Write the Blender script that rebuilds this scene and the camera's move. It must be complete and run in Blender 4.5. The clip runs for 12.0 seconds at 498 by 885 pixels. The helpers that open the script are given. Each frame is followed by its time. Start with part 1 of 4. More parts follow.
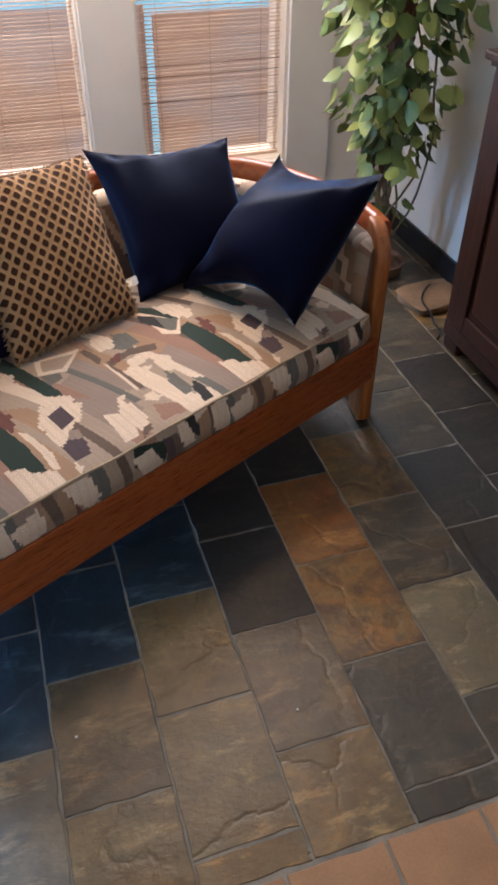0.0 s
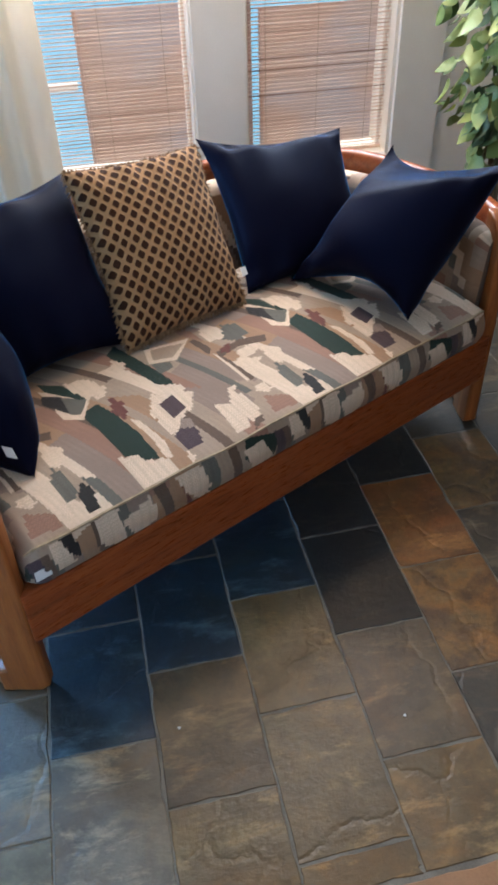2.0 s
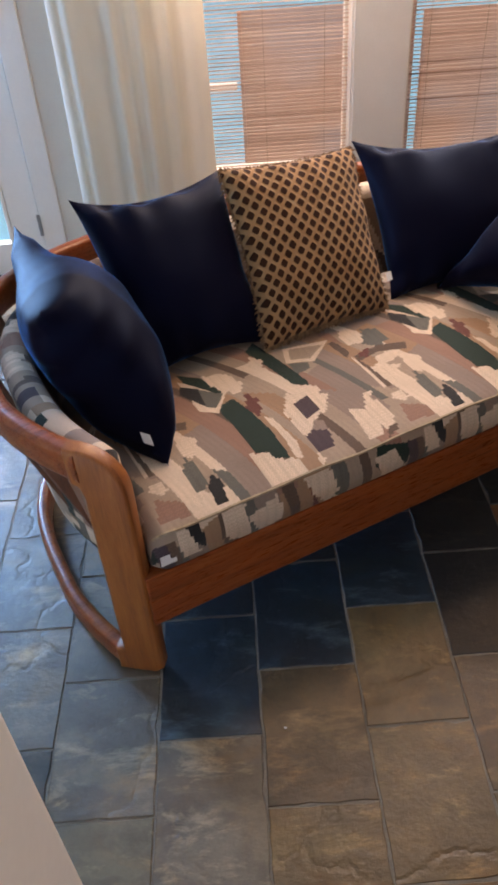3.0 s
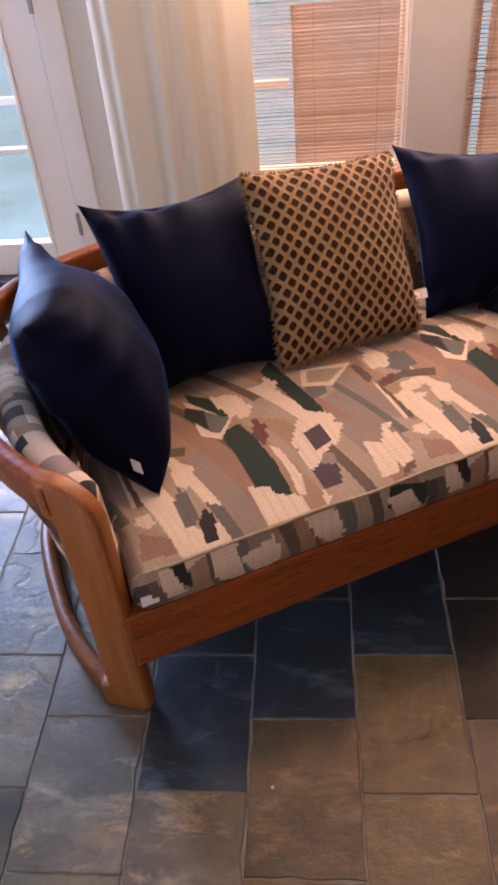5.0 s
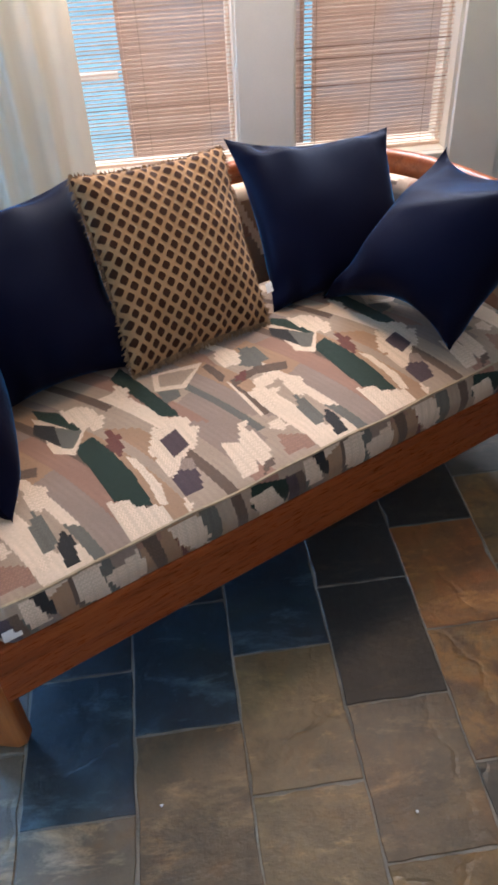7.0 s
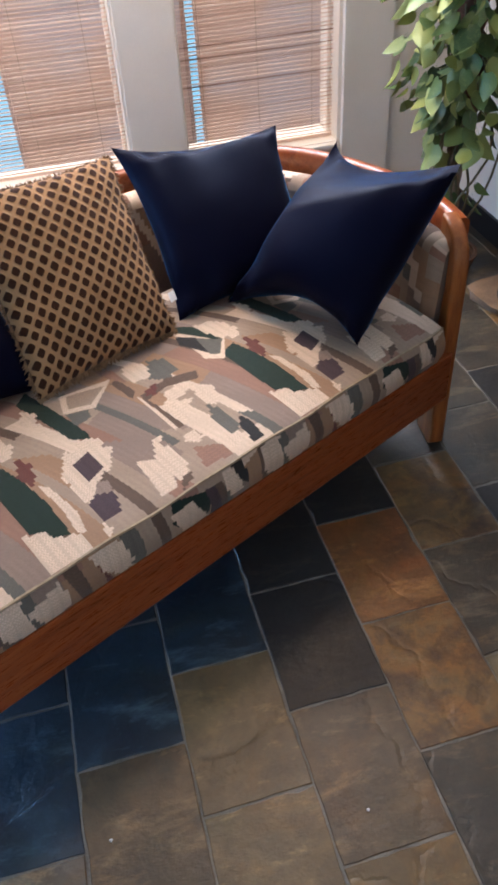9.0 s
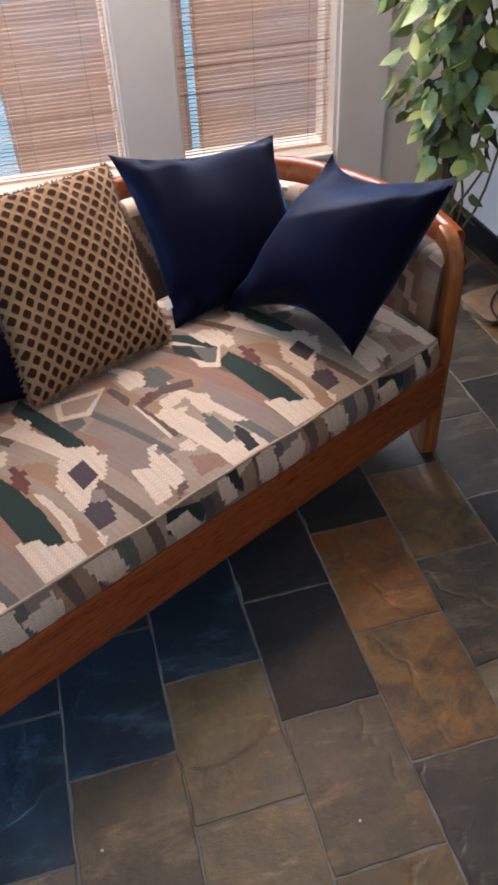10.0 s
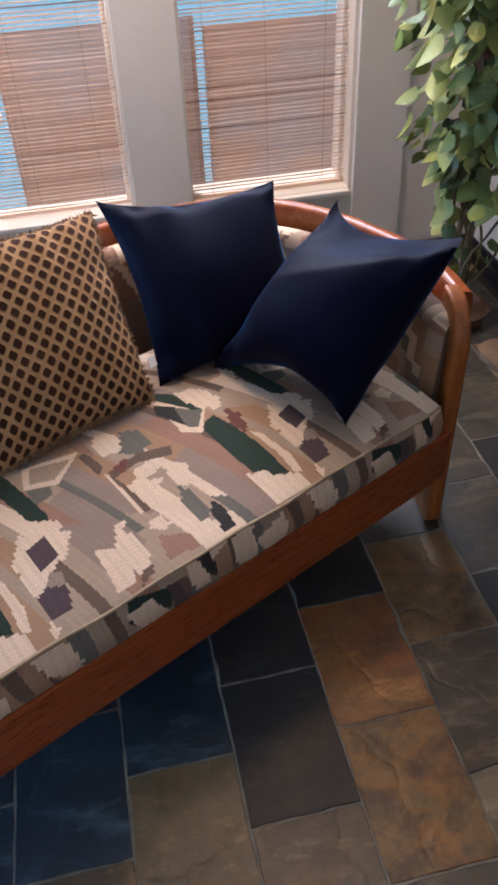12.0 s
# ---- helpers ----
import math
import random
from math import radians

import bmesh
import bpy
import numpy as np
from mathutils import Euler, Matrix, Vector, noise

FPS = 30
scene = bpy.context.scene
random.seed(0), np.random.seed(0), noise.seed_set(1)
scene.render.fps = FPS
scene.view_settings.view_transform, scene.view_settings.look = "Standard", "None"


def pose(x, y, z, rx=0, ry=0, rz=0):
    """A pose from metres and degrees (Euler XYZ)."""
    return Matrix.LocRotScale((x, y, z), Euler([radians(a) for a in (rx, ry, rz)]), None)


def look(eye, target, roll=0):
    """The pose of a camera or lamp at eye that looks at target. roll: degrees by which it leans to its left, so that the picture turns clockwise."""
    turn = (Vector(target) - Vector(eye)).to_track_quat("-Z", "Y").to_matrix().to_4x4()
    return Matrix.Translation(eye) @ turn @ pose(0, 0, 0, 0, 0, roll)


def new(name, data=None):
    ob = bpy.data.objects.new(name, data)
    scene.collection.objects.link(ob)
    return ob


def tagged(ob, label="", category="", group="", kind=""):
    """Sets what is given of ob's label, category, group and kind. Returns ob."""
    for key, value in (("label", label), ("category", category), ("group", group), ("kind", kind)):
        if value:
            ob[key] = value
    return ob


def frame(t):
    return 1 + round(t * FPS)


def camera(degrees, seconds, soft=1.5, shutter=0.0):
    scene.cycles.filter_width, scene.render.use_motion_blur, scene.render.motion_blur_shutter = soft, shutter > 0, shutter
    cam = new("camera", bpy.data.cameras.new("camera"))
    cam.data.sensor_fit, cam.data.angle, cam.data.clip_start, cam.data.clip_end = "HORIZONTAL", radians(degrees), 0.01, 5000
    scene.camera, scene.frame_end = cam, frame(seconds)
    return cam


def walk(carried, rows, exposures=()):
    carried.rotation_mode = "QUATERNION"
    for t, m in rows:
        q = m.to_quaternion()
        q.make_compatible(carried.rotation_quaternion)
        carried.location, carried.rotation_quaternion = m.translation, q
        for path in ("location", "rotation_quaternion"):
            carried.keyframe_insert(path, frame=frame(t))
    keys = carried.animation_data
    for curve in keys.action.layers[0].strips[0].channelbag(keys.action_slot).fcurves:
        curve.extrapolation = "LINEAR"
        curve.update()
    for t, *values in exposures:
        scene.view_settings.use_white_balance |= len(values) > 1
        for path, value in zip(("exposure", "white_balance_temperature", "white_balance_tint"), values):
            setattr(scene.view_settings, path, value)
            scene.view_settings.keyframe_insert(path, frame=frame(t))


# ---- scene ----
cam = camera(36.02, 12.0, soft=3.2)
PATH = [
    (0, (0.3771, -1.0683, 1.5607), (0.7825, 0.1632, 0.4612), 0.37),
    (0.5, (0.3674, -1.0411, 1.5273), (0.7543, 0.1957, 0.4271), -0.21),
    (1, (0.3614, -1.0335, 1.5161), (0.7502, 0.2055, 0.4190), -0.76),
    (1.5, (0.3291, -1.0267, 1.5161), (0.6955, 0.2175, 0.4171), -1.09),
    (2, (0.2825, -1.0253, 1.5219), (0.5455, 0.2481, 0.4268), -1.78),
    (2.5, (0.2666, -1.0236, 1.5214), (0.3783, 0.2774, 0.4329), -3.29),
    (3, (0.2567, -1.0184, 1.5212), (0.2590, 0.2923, 0.4386), -4.08),
    (3.2, (0.2467, -1.0149, 1.5172), (0.2040, 0.2998, 0.4402), -4.03),
    (4.8, (0.3510, -0.9077, 1.4822), (0.2092, 0.3947, 0.3989), -5.19),
    (5, (0.3926, -0.8672, 1.4849), (0.2460, 0.4355, 0.4026), -5.48),
    (5.5, (0.4100, -0.8117, 1.4922), (0.2844, 0.4869, 0.4023), -6.09),
    (6, (0.3946, -0.8139, 1.4894), (0.3769, 0.4762, 0.3824), -4.86),
    (6.5, (0.4067, -0.8196, 1.4891), (0.4422, 0.4657, 0.3771), -4.26),
    (7, (0.4305, -0.8208, 1.4895), (0.5589, 0.4539, 0.3720), -3.10),
    (7.5, (0.4643, -0.8265, 1.4929), (0.6870, 0.4331, 0.3731), -3.30),
    (7.7, (0.4896, -0.8275, 1.4943), (0.7294, 0.4273, 0.3728), -4.05),
    (9.5, (0.4591, -0.7754, 1.4977), (0.7520, 0.4573, 0.3643), -3.51),
    (10, (0.4579, -0.7772, 1.5054), (0.7602, 0.4598, 0.3791), -2.84),
    (10.5, (0.4445, -0.7764, 1.5106), (0.7467, 0.4653, 0.3895), -2.29),
    (11, (0.4325, -0.7826, 1.5237), (0.7430, 0.4639, 0.4102), -1.36),
    (11.5, (0.4717, -0.7542, 1.5124), (0.7738, 0.4975, 0.4024), -1.29),
    (12, (0.6028, -0.6266, 1.5168), (0.8465, 0.6427, 0.4125), -2.90),
]
EXPO = [(0, -0.21, 6880, 22), (0.5, -0.23, 6530, 17), (1.0, -0.08, 6430, 17), (2.0, -0.13, 6230, 14), (3.0, -0.39, 7730, 29), (4.8, -0.3, 9130, 48), (5.5, -0.23, 9230, 50), (6.2, -0.05, 7430, 30), (7.5, -0.03, 6430, 19), (9.5, -0.15, 6430, 22), (10.5, -0.28, 6530, 23), (12, -0.43, 6580, 26)]
walk(cam, [(t, look(eye, target, roll)) for t, eye, target, roll in PATH], EXPO)

# ---- world, sun, large lights ----
world = bpy.data.worlds.new("sky_world")
scene.world = world
world.use_nodes = True
wn = world.node_tree.nodes
sky = wn.new("ShaderNodeTexSky")
sky.sky_type, sky.sun_disc = "NISHITA", False
sky.sun_elevation, sky.sun_rotation = radians(69), radians(-23)
world.node_tree.links.new(sky.outputs[0], wn["Background"].inputs[0])
wn["Background"].inputs[1].default_value = 0.15
sun = new("sun", bpy.data.lights.new("sun", "SUN"))
sun.data.energy, sun.data.angle, sun.data.color = 4.5, radians(0.5), (1, 0.95, 0.86)
sun.matrix_world = look((-1.5, 3.5, 10), (0, 0, 0))


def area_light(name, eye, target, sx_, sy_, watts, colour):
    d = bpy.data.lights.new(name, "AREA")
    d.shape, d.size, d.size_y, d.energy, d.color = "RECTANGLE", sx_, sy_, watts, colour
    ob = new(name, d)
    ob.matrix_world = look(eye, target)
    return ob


# ---- materials ----
class Mat:
    """A small builder of node materials."""

    def __init__(self, name, colour=(0.5, 0.5, 0.5), rough=0.6, metal=0.0):
        self.m = bpy.data.materials.new(name)
        self.m.use_nodes = True
        self.t = self.m.node_tree
        self.b = self.t.nodes["Principled BSDF"]
        self.b.inputs["Base Color"].default_value = (*colour, 1)
        self.b.inputs["Roughness"].default_value = rough
        self.b.inputs["Metallic"].default_value = metal

    def node(self, kind, **props):
        n = self.t.nodes.new(kind)
        for k, v in props.items():
            if k in n.inputs:
                n.inputs[k].default_value = v
        return n

    def link(self, a, b):
        self.t.links.new(a, b)

    def coords(self, scale=(1, 1, 1), vary=True, turn=(0, 0, 0)):
        tc = self.node("ShaderNodeTexCoord")
        mp = self.node("ShaderNodeMapping")
        mp.inputs["Scale"].default_value = scale
        mp.inputs["Rotation"].default_value = turn
        self.link(tc.outputs["Object"], mp.inputs[0])
        if vary:
            oi = self.node("ShaderNodeObjectInfo")
            mul = self.node("ShaderNodeMath")
            mul.operation = "MULTIPLY"
            mul.inputs[1].default_value = 37.0
            self.link(oi.outputs["Random"], mul.inputs[0])
            self.link(mul.outputs[0], mp.inputs["Location"])
        return mp.outputs[0]

    def noise(self, co, scale, detail=4.0, rough=0.55, dist=0.0):
        n = self.node("ShaderNodeTexNoise", Scale=scale, Detail=detail, Roughness=rough, Distortion=dist)
        self.link(co, n.inputs["Vector"])
        return n.outputs["Fac"]

    def ramp(self, fac, stops):
        r = self.node("ShaderNodeValToRGB")
        while len(r.color_ramp.elements) < len(stops):
            r.color_ramp.elements.new(0.5)
        for e, (p, c) in zip(r.color_ramp.elements, stops):
            e.position, e.color = p, (*c, 1)
        self.link(fac, r.inputs[0])
        return r.outputs[0]

    def mix(self, fac, a, b, mode="MIX"):
        n = self.node("ShaderNodeMix")
        n.data_type, n.blend_type = "RGBA", mode
        for v, i in ((fac, 0), (a, 6), (b, 7)):
            if isinstance(v, (int, float)):
                n.inputs[i].default_value = v
            elif isinstance(v, tuple):
                n.inputs[i].default_value = (*v, 1)
            else:
                self.link(v, n.inputs[i])
        return n.outputs[2]

    def span(self, fac, lo, hi, a=0.0, b=1.0):
        n = self.node("ShaderNodeMapRange")
        for i, v in enumerate((lo, hi, a, b)):
            n.inputs[1 + i].default_value = v
        self.link(fac, n.inputs[0])
        return n.outputs[0]

    def colour(self, c):
        self.link(c, self.b.inputs["Base Color"])
        return self

    def rough(self, r):
        self.link(r, self.b.inputs["Roughness"])
        return self

    def bump(self, h, strength=0.3, dist=0.002):
        n = self.node("ShaderNodeBump", Strength=strength, Distance=dist)
        self.link(h, n.inputs["Height"])
        self.link(n.outputs[0], self.b.inputs["Normal"])
        return self


def slate(name, stops, rough=(0.28, 0.5), scale=6.0, tone=1.0):
    m = Mat(name)
    stops = [(p, (c[0] * 0.76 * tone, c[1] * 0.66 * tone, c[2] * 0.5 * tone)) for p, c in stops]
    co = m.coords()
    big = m.noise(co, scale, 7, 0.66, 0.25)
    fine = m.noise(co, 60, 6, 0.7)
    c = m.ramp(big, stops)
    vein = m.noise(m.coords((1.0, 1.7, 1)), 3.6, 9, 0.68, 0.4)
    c = m.mix(m.span(vein, 0.44, 0.5, 0.0, 0.55), c, m.mix(0.5, c, (0.02, 0.018, 0.016)))
    # pale scuffs along the layers of the stone
    scuff = m.noise(m.coords((1.0, 2.6, 1), turn=(0, 0, 0.5)), 5.0, 10, 0.72, 0.3)
    pale = tuple(v * 1.9 + 0.005 for v in stops[-1][1])
    c = m.mix(m.span(scuff, 0.54, 0.68, 0.0, 0.7), c, pale)
    # rusty and greenish blooms drift over each stone
    bloom = m.noise(m.coords((1.0, 1.3, 1)), 4.2, 6, 0.6, 0.8)
    c = m.mix(m.span(bloom, 0.5, 0.66, 0.0, 0.55), c, m.mix(1.0, c, (1.55, 1.12, 0.62), "MULTIPLY"))
    c = m.mix(m.span(bloom, 0.46, 0.32, 0.0, 0.6), c, m.mix(1.0, c, (0.62, 0.72, 0.7), "MULTIPLY"))
    m.colour(m.mix(m.span(fine, 0.35, 0.75, 0.0, 0.3), c, m.mix(0.5, c, (0.01, 0.01, 0.012)), "MIX"))
    m.rough(m.span(fine, 0.3, 0.7, *rough))
    m.b.inputs["Specular IOR Level"].default_value = 0.55
    # thin natural clefts across the stone
    wv = m.node("ShaderNodeVectorMath")
    wv.operation = "MULTIPLY_ADD"
    wv.inputs[1].default_value = (0.25, 0.25, 0)
    nz = m.node("ShaderNodeTexNoise", Scale=7.0, Detail=5.0)
    m.link(co, nz.inputs["Vector"])
    m.link(nz.outputs["Color"], wv.inputs[0])
    m.link(co, wv.inputs[2])
    cleft = m.node("ShaderNodeTexVoronoi", Scale=1.7)
    cleft.feature = "DISTANCE_TO_EDGE"
    m.link(wv.outputs[0], cleft.inputs["Vector"])
    line = m.span(cleft.outputs["Distance"], 0.0, 0.02, 0.0, 1.0)
    h = m.mix(0.12, m.mix(0.15, m.mix(0.6, big, vein), fine), line)
    m.bump(h, 0.7, 0.014)
    return m.m


SLATE = {
    "d": slate("slate_dark", [(0.3, (0.008, 0.009, 0.011)), (0.55, (0.02, 0.021, 0.023)), (0.75, (0.045, 0.038, 0.032))], rough=(0.42, 0.6), tone=0.85),
    "g": slate("slate_grey", [(0.3, (0.035, 0.036, 0.036)), (0.55, (0.075, 0.072, 0.066)), (0.75, (0.12, 0.105, 0.085))], tone=1.15),
    "o": slate("slate_olive", [(0.3, (0.075, 0.058, 0.033)), (0.5, (0.13, 0.098, 0.054)), (0.7, (0.19, 0.14, 0.078))], tone=1.8),
    "r": slate("slate_rust", [(0.3, (0.12, 0.05, 0.016)), (0.5, (0.2, 0.088, 0.028)), (0.7, (0.25, 0.13, 0.046))], tone=1.55),
    "m": slate("slate_mottled_rust", [(0.36, (0.05, 0.03, 0.02)), (0.48, (0.12, 0.075, 0.035)), (0.54, (0.18, 0.11, 0.043)), (0.7, (0.09, 0.075, 0.05))], scale=9, tone=1.75),
    "b": slate("slate_brown", [(0.3, (0.05, 0.04, 0.028)), (0.5, (0.095, 0.072, 0.046)), (0.7, (0.145, 0.106, 0.064))], tone=1.6),
    "h": slate("slate_ash", [(0.3, (0.09, 0.084, 0.078)), (0.55, (0.15, 0.14, 0.125)), (0.75, (0.21, 0.19, 0.16))], tone=1.65),
    # dark slate; blue door light within the sofa's shadow is put into its colour
    "u": slate("slate_blue_lit", [(0.3, (0.006, 0.018, 0.042)), (0.55, (0.018, 0.05, 0.105)), (0.75, (0.06, 0.125, 0.19))], tone=1.0),
    "p": slate("slate_pale", [(0.3, (0.15, 0.14, 0.105)), (0.6, (0.21, 0.195, 0.15)), (0.8, (0.26, 0.24, 0.19))], tone=1.3),
}


def plain(name, colour, rough=0.6, vary=0.12, scale=4.0, bump=0.1, metal=0.0):
    m = Mat(name, colour, rough, metal)
    co = m.coords()
    big = m.noise(co, scale, 4)
    fine = m.noise(co, scale * 25, 4)
    dark = tuple(v * (1 - 2 * vary) for v in colour)
    lite = tuple(min(1, v * (1 + vary)) for v in colour)
    m.colour(m.mix(m.span(m.mix(0.35, big, fine), 0.3, 0.7), dark, lite))
    m.bump(fine, bump, 0.001)
    return m.m


def wood(name, dark, mid, lite, rough=0.38, grain=(1, 14, 14), scale=3.0, knots=False):
    m = Mat(name, mid, rough)
    co = m.coords(grain)
    big = m.noise(co, scale, 6, 0.6, 0.6)
    fine = m.noise(co, scale * 9, 5, 0.65)
    c = m.ramp(m.mix(0.4, big, fine), [(0.3, dark), (0.5, mid), (0.72, lite)])
    if knots:
        kn = m.node("ShaderNodeTexVoronoi", Scale=6.0)
        m.link(m.coords((0.55, 1.0, 1.0)), kn.inputs["Vector"])
        c = m.mix(m.span(kn.outputs["Distance"], 0.05, 0.13, 0.85, 0.0), c, tuple(v * 0.35 for v in dark))
    m.colour(c)
    m.rough(m.span(fine, 0.3, 0.7, rough - 0.08, rough + 0.12))
    m.bump(fine, 0.15, 0.001)
    return m.m


GROUT = plain("grout", (0.24, 0.22, 0.185), 0.9, 0.3, 12, 0.4)
TERRA = plain("terracotta_clay", (0.38, 0.2, 0.1), 0.55, 0.16, 7, 0.2)
WHITE = plain("white_wall_paint", (0.8, 0.76, 0.68), 0.6, 0.03, 3, 0.1)
FRAME_WHITE = plain("white_gloss_paint", (0.84, 0.81, 0.75), 0.4, 0.03, 6, 0.05)
PINE_C = ((0.13, 0.032, 0.007), (0.31, 0.092, 0.018), (0.45, 0.165, 0.042))
# rail pine, darker and redder: the front rail's shade is in the colour
PINE = wood("honey_pine_shaded", (0.1, 0.019, 0.005), (0.27, 0.06, 0.013), (0.4, 0.112, 0.028), 0.3, knots=True)
# post pine, brighter: the light on the posts is in the colour
PINE_UP = wood("honey_pine_lit_upright", *PINE_C, grain=(14, 14, 1))
SLAT_WOOD = wood("brown_slat_wood", (0.06, 0.02, 0.008), (0.12, 0.04, 0.015), (0.17, 0.06, 0.025), grain=(14, 14, 1))
MAHOGANY = wood("mahogany", (0.01, 0.003, 0.002), (0.026, 0.007, 0.004), (0.05, 0.014, 0.007), 0.44, grain=(14, 14, 1))


def bamboo():
    """Split canes: most are pale and let light through, a few are dark."""
    m = Mat("bamboo_stick", (0.4, 0.3, 0.2), 0.5)
    oi = m.node("ShaderNodeObjectInfo")
    grain = m.noise(m.coords((3, 20, 20)), 5, 5)
    cane = m.ramp(oi.outputs["Random"], [(0.0, (0.34, 0.23, 0.17)), (0.05, (0.52, 0.38, 0.3)), (0.12, (0.7, 0.56, 0.47)), (0.6, (0.84, 0.72, 0.64)), (1.0, (0.66, 0.52, 0.43))])
    c = m.mix(m.span(grain, 0.4, 0.75, 0.0, 0.5), cane, m.mix(0.3, cane, (0.3, 0.18, 0.1)))
    m.colour(c)
    tr = m.node("ShaderNodeBsdfTranslucent")
    m.link(c, tr.inputs[0])
    mx = m.node("ShaderNodeMixShader")
    mx.inputs[0].default_value = 0.52
    m.link(m.b.outputs[0], mx.inputs[1])
    m.link(tr.outputs[0], mx.inputs[2])
    m.link(mx.outputs[0], m.t.nodes["Material Output"].inputs["Surface"])
    m.bump(grain, 0.15, 0.001)
    return m.m


BAMBOO = bamboo()



def backlit(name, a, b, share, grain):
    """Thin woven stuff that lets some light through."""
    m = Mat(name, a, 0.8)
    co = m.coords(grain)
    c = m.mix(m.noise(co, 4, 5), a, b)
    # pale blotches paint the window's hazy reflection into the weave's colour
    c = m.mix(m.span(m.noise(m.coords((1, 1, 1)), 2.6, 2), 0.45, 0.62), c, (0.62, 0.54, 0.52))
    m.colour(c)
    tr = m.node("ShaderNodeBsdfTranslucent")
    m.link(c, tr.inputs[0])
    mx = m.node("ShaderNodeMixShader")
    mx.inputs[0].default_value = share
    m.link(m.b.outputs[0], mx.inputs[1])
    m.link(tr.outputs[0], mx.inputs[2])
    m.link(mx.outputs[0], m.t.nodes["Material Output"].inputs["Surface"])
    m.bump(m.noise(co, 30, 2), 0.2, 0.001)
    return m.m


SCREEN = backlit("brown_rattan_weave", (0.6, 0.42, 0.33), (0.74, 0.56, 0.47), 0.84, (1.5, 1.5, 5))
NAVY_M = Mat("navy_sateen", (0.0052, 0.0046, 0.0125), 0.5)
NAVY_M.b.inputs["Specular IOR Level"].default_value = 0.07
# blue tints here and in the sheen carry the sky's blue into the cloth
NAVY_M.b.inputs["Specular Tint"].default_value = (0.04, 0.4, 1, 1)
nco = NAVY_M.coords()
NAVY_M.rough(NAVY_M.span(NAVY_M.noise(nco, 14, 3), 0.3, 0.7, 0.5, 0.62))
NAVY_M.bump(NAVY_M.mix(0.5, NAVY_M.noise(nco, 8, 3), NAVY_M.noise(nco, 500, 2)), 0.25, 0.004)
NAVY_M.b.inputs["Sheen Weight"].default_value = 0.8
NAVY_M.b.inputs["Sheen Roughness"].default_value = 0.19
NAVY_M.b.inputs["Sheen Tint"].default_value = (0.03, 0.26, 0.62, 1)
NAVY = NAVY_M.m


def woven(name):
    """Cloth whose colours are woven in, carried by the mesh as the attribute tint."""
    m = Mat(name, (0.4, 0.3, 0.2), 0.92)
    at = m.node("ShaderNodeAttribute")
    at.attribute_name = "tint"
    co = m.coords(vary=False)
    yarn = m.noise(m.coords((1, 6, 6), False), 160, 2)
    blot = m.noise(co, 10, 3)
    c = m.mix(m.span(yarn, 0.35, 0.65, 0.0, 0.3), at.outputs["Color"], m.mix(0.55, at.outputs["Color"], (0.0, 0.0, 0.0)))
    m.colour(m.mix(m.span(blot, 0.3, 0.7, 0.0, 0.18), c, m.mix(0.3, c, (0.02, 0.015, 0.01))))
    m.bump(yarn, 0.5, 0.0015)
    m.b.inputs["Sheen Weight"].default_value = 0.07
    return m.m


KILIM = woven("kilim_cloth")


def lattice(name, count):
    """Tan cloth with a lattice round dark brown lozenges."""
    m = Mat(name, (0.3, 0.2, 0.1), 0.85)
    uv = m.node("ShaderNodeUVMap")
    uv.uv_map = "cloth"
    sep = m.node("ShaderNodeSeparateXYZ")
    wob = m.node("ShaderNodeTexNoise", Scale=6.0)
    mixv = m.node("ShaderNodeVectorMath")
    mixv.operation = "MULTIPLY_ADD"
    mixv.inputs[1].default_value = (0.018, 0.018, 0)
    m.link(uv.outputs[0], wob.inputs["Vector"])
    m.link(wob.outputs["Color"], mixv.inputs[0])
    m.link(uv.outputs[0], mixv.inputs[2])
    m.link(mixv.outputs[0], sep.inputs[0])

    def op(kind, a, b=None):
        n = m.node("ShaderNodeMath")
        n.operation = kind
        for i, v in enumerate((a, b)):
            if v is None:
                continue
            if isinstance(v, (int, float)):
                n.inputs[i].default_value = v
            else:
                m.link(v, n.inputs[i])
        return n.outputs[0]

    p = op("MULTIPLY", op("ADD", sep.outputs[0], sep.outputs[1]), count)
    q = op("MULTIPLY", op("SUBTRACT", sep.outputs[0], sep.outputs[1]), count)
    da, db = op("ABSOLUTE", op("SUBTRACT", op("FRACT", p), 0.5)), op("ABSOLUTE", op("SUBTRACT", op("FRACT", op("ADD", q, 20.0)), 0.5))
    d = op("POWER", op("ADD", op("POWER", da, 4.0), op("POWER", db, 4.0)), 0.25)
    co = m.coords(vary=False)
    tan_c = m.mix(m.noise(co, 14, 3), (0.28, 0.15, 0.068), (0.42, 0.25, 0.125))
    brown = m.mix(m.noise(co, 30, 3), (0.024, 0.0095, 0.005), (0.055, 0.022, 0.011))
    m.colour(m.mix(m.span(d, 0.32, 0.36), brown, tan_c))
    m.bump(m.span(d, 0.3, 0.45), 0.6, 0.003)
    m.b.inputs["Sheen Weight"].default_value = 0.05
    m.b.inputs["Specular IOR Level"].default_value = 0.1
    return m.m


LATTICE = lattice("lattice_chenille", 11.6)
FRINGE = plain("brown_fringe_yarn", (0.24, 0.14, 0.07), 0.9, 0.4, 60, 0.2)
PIPING = plain("cream_piping_cord", (0.4, 0.3, 0.19), 0.9, 0.2, 60, 0.3)
LABEL = plain("white_cloth_label", (0.75, 0.74, 0.72), 0.8, 0.05, 30, 0.1)
SKIRT = plain("black_slate_skirting", (0.014, 0.014, 0.016), 0.4, 0.3, 8, 0.3)
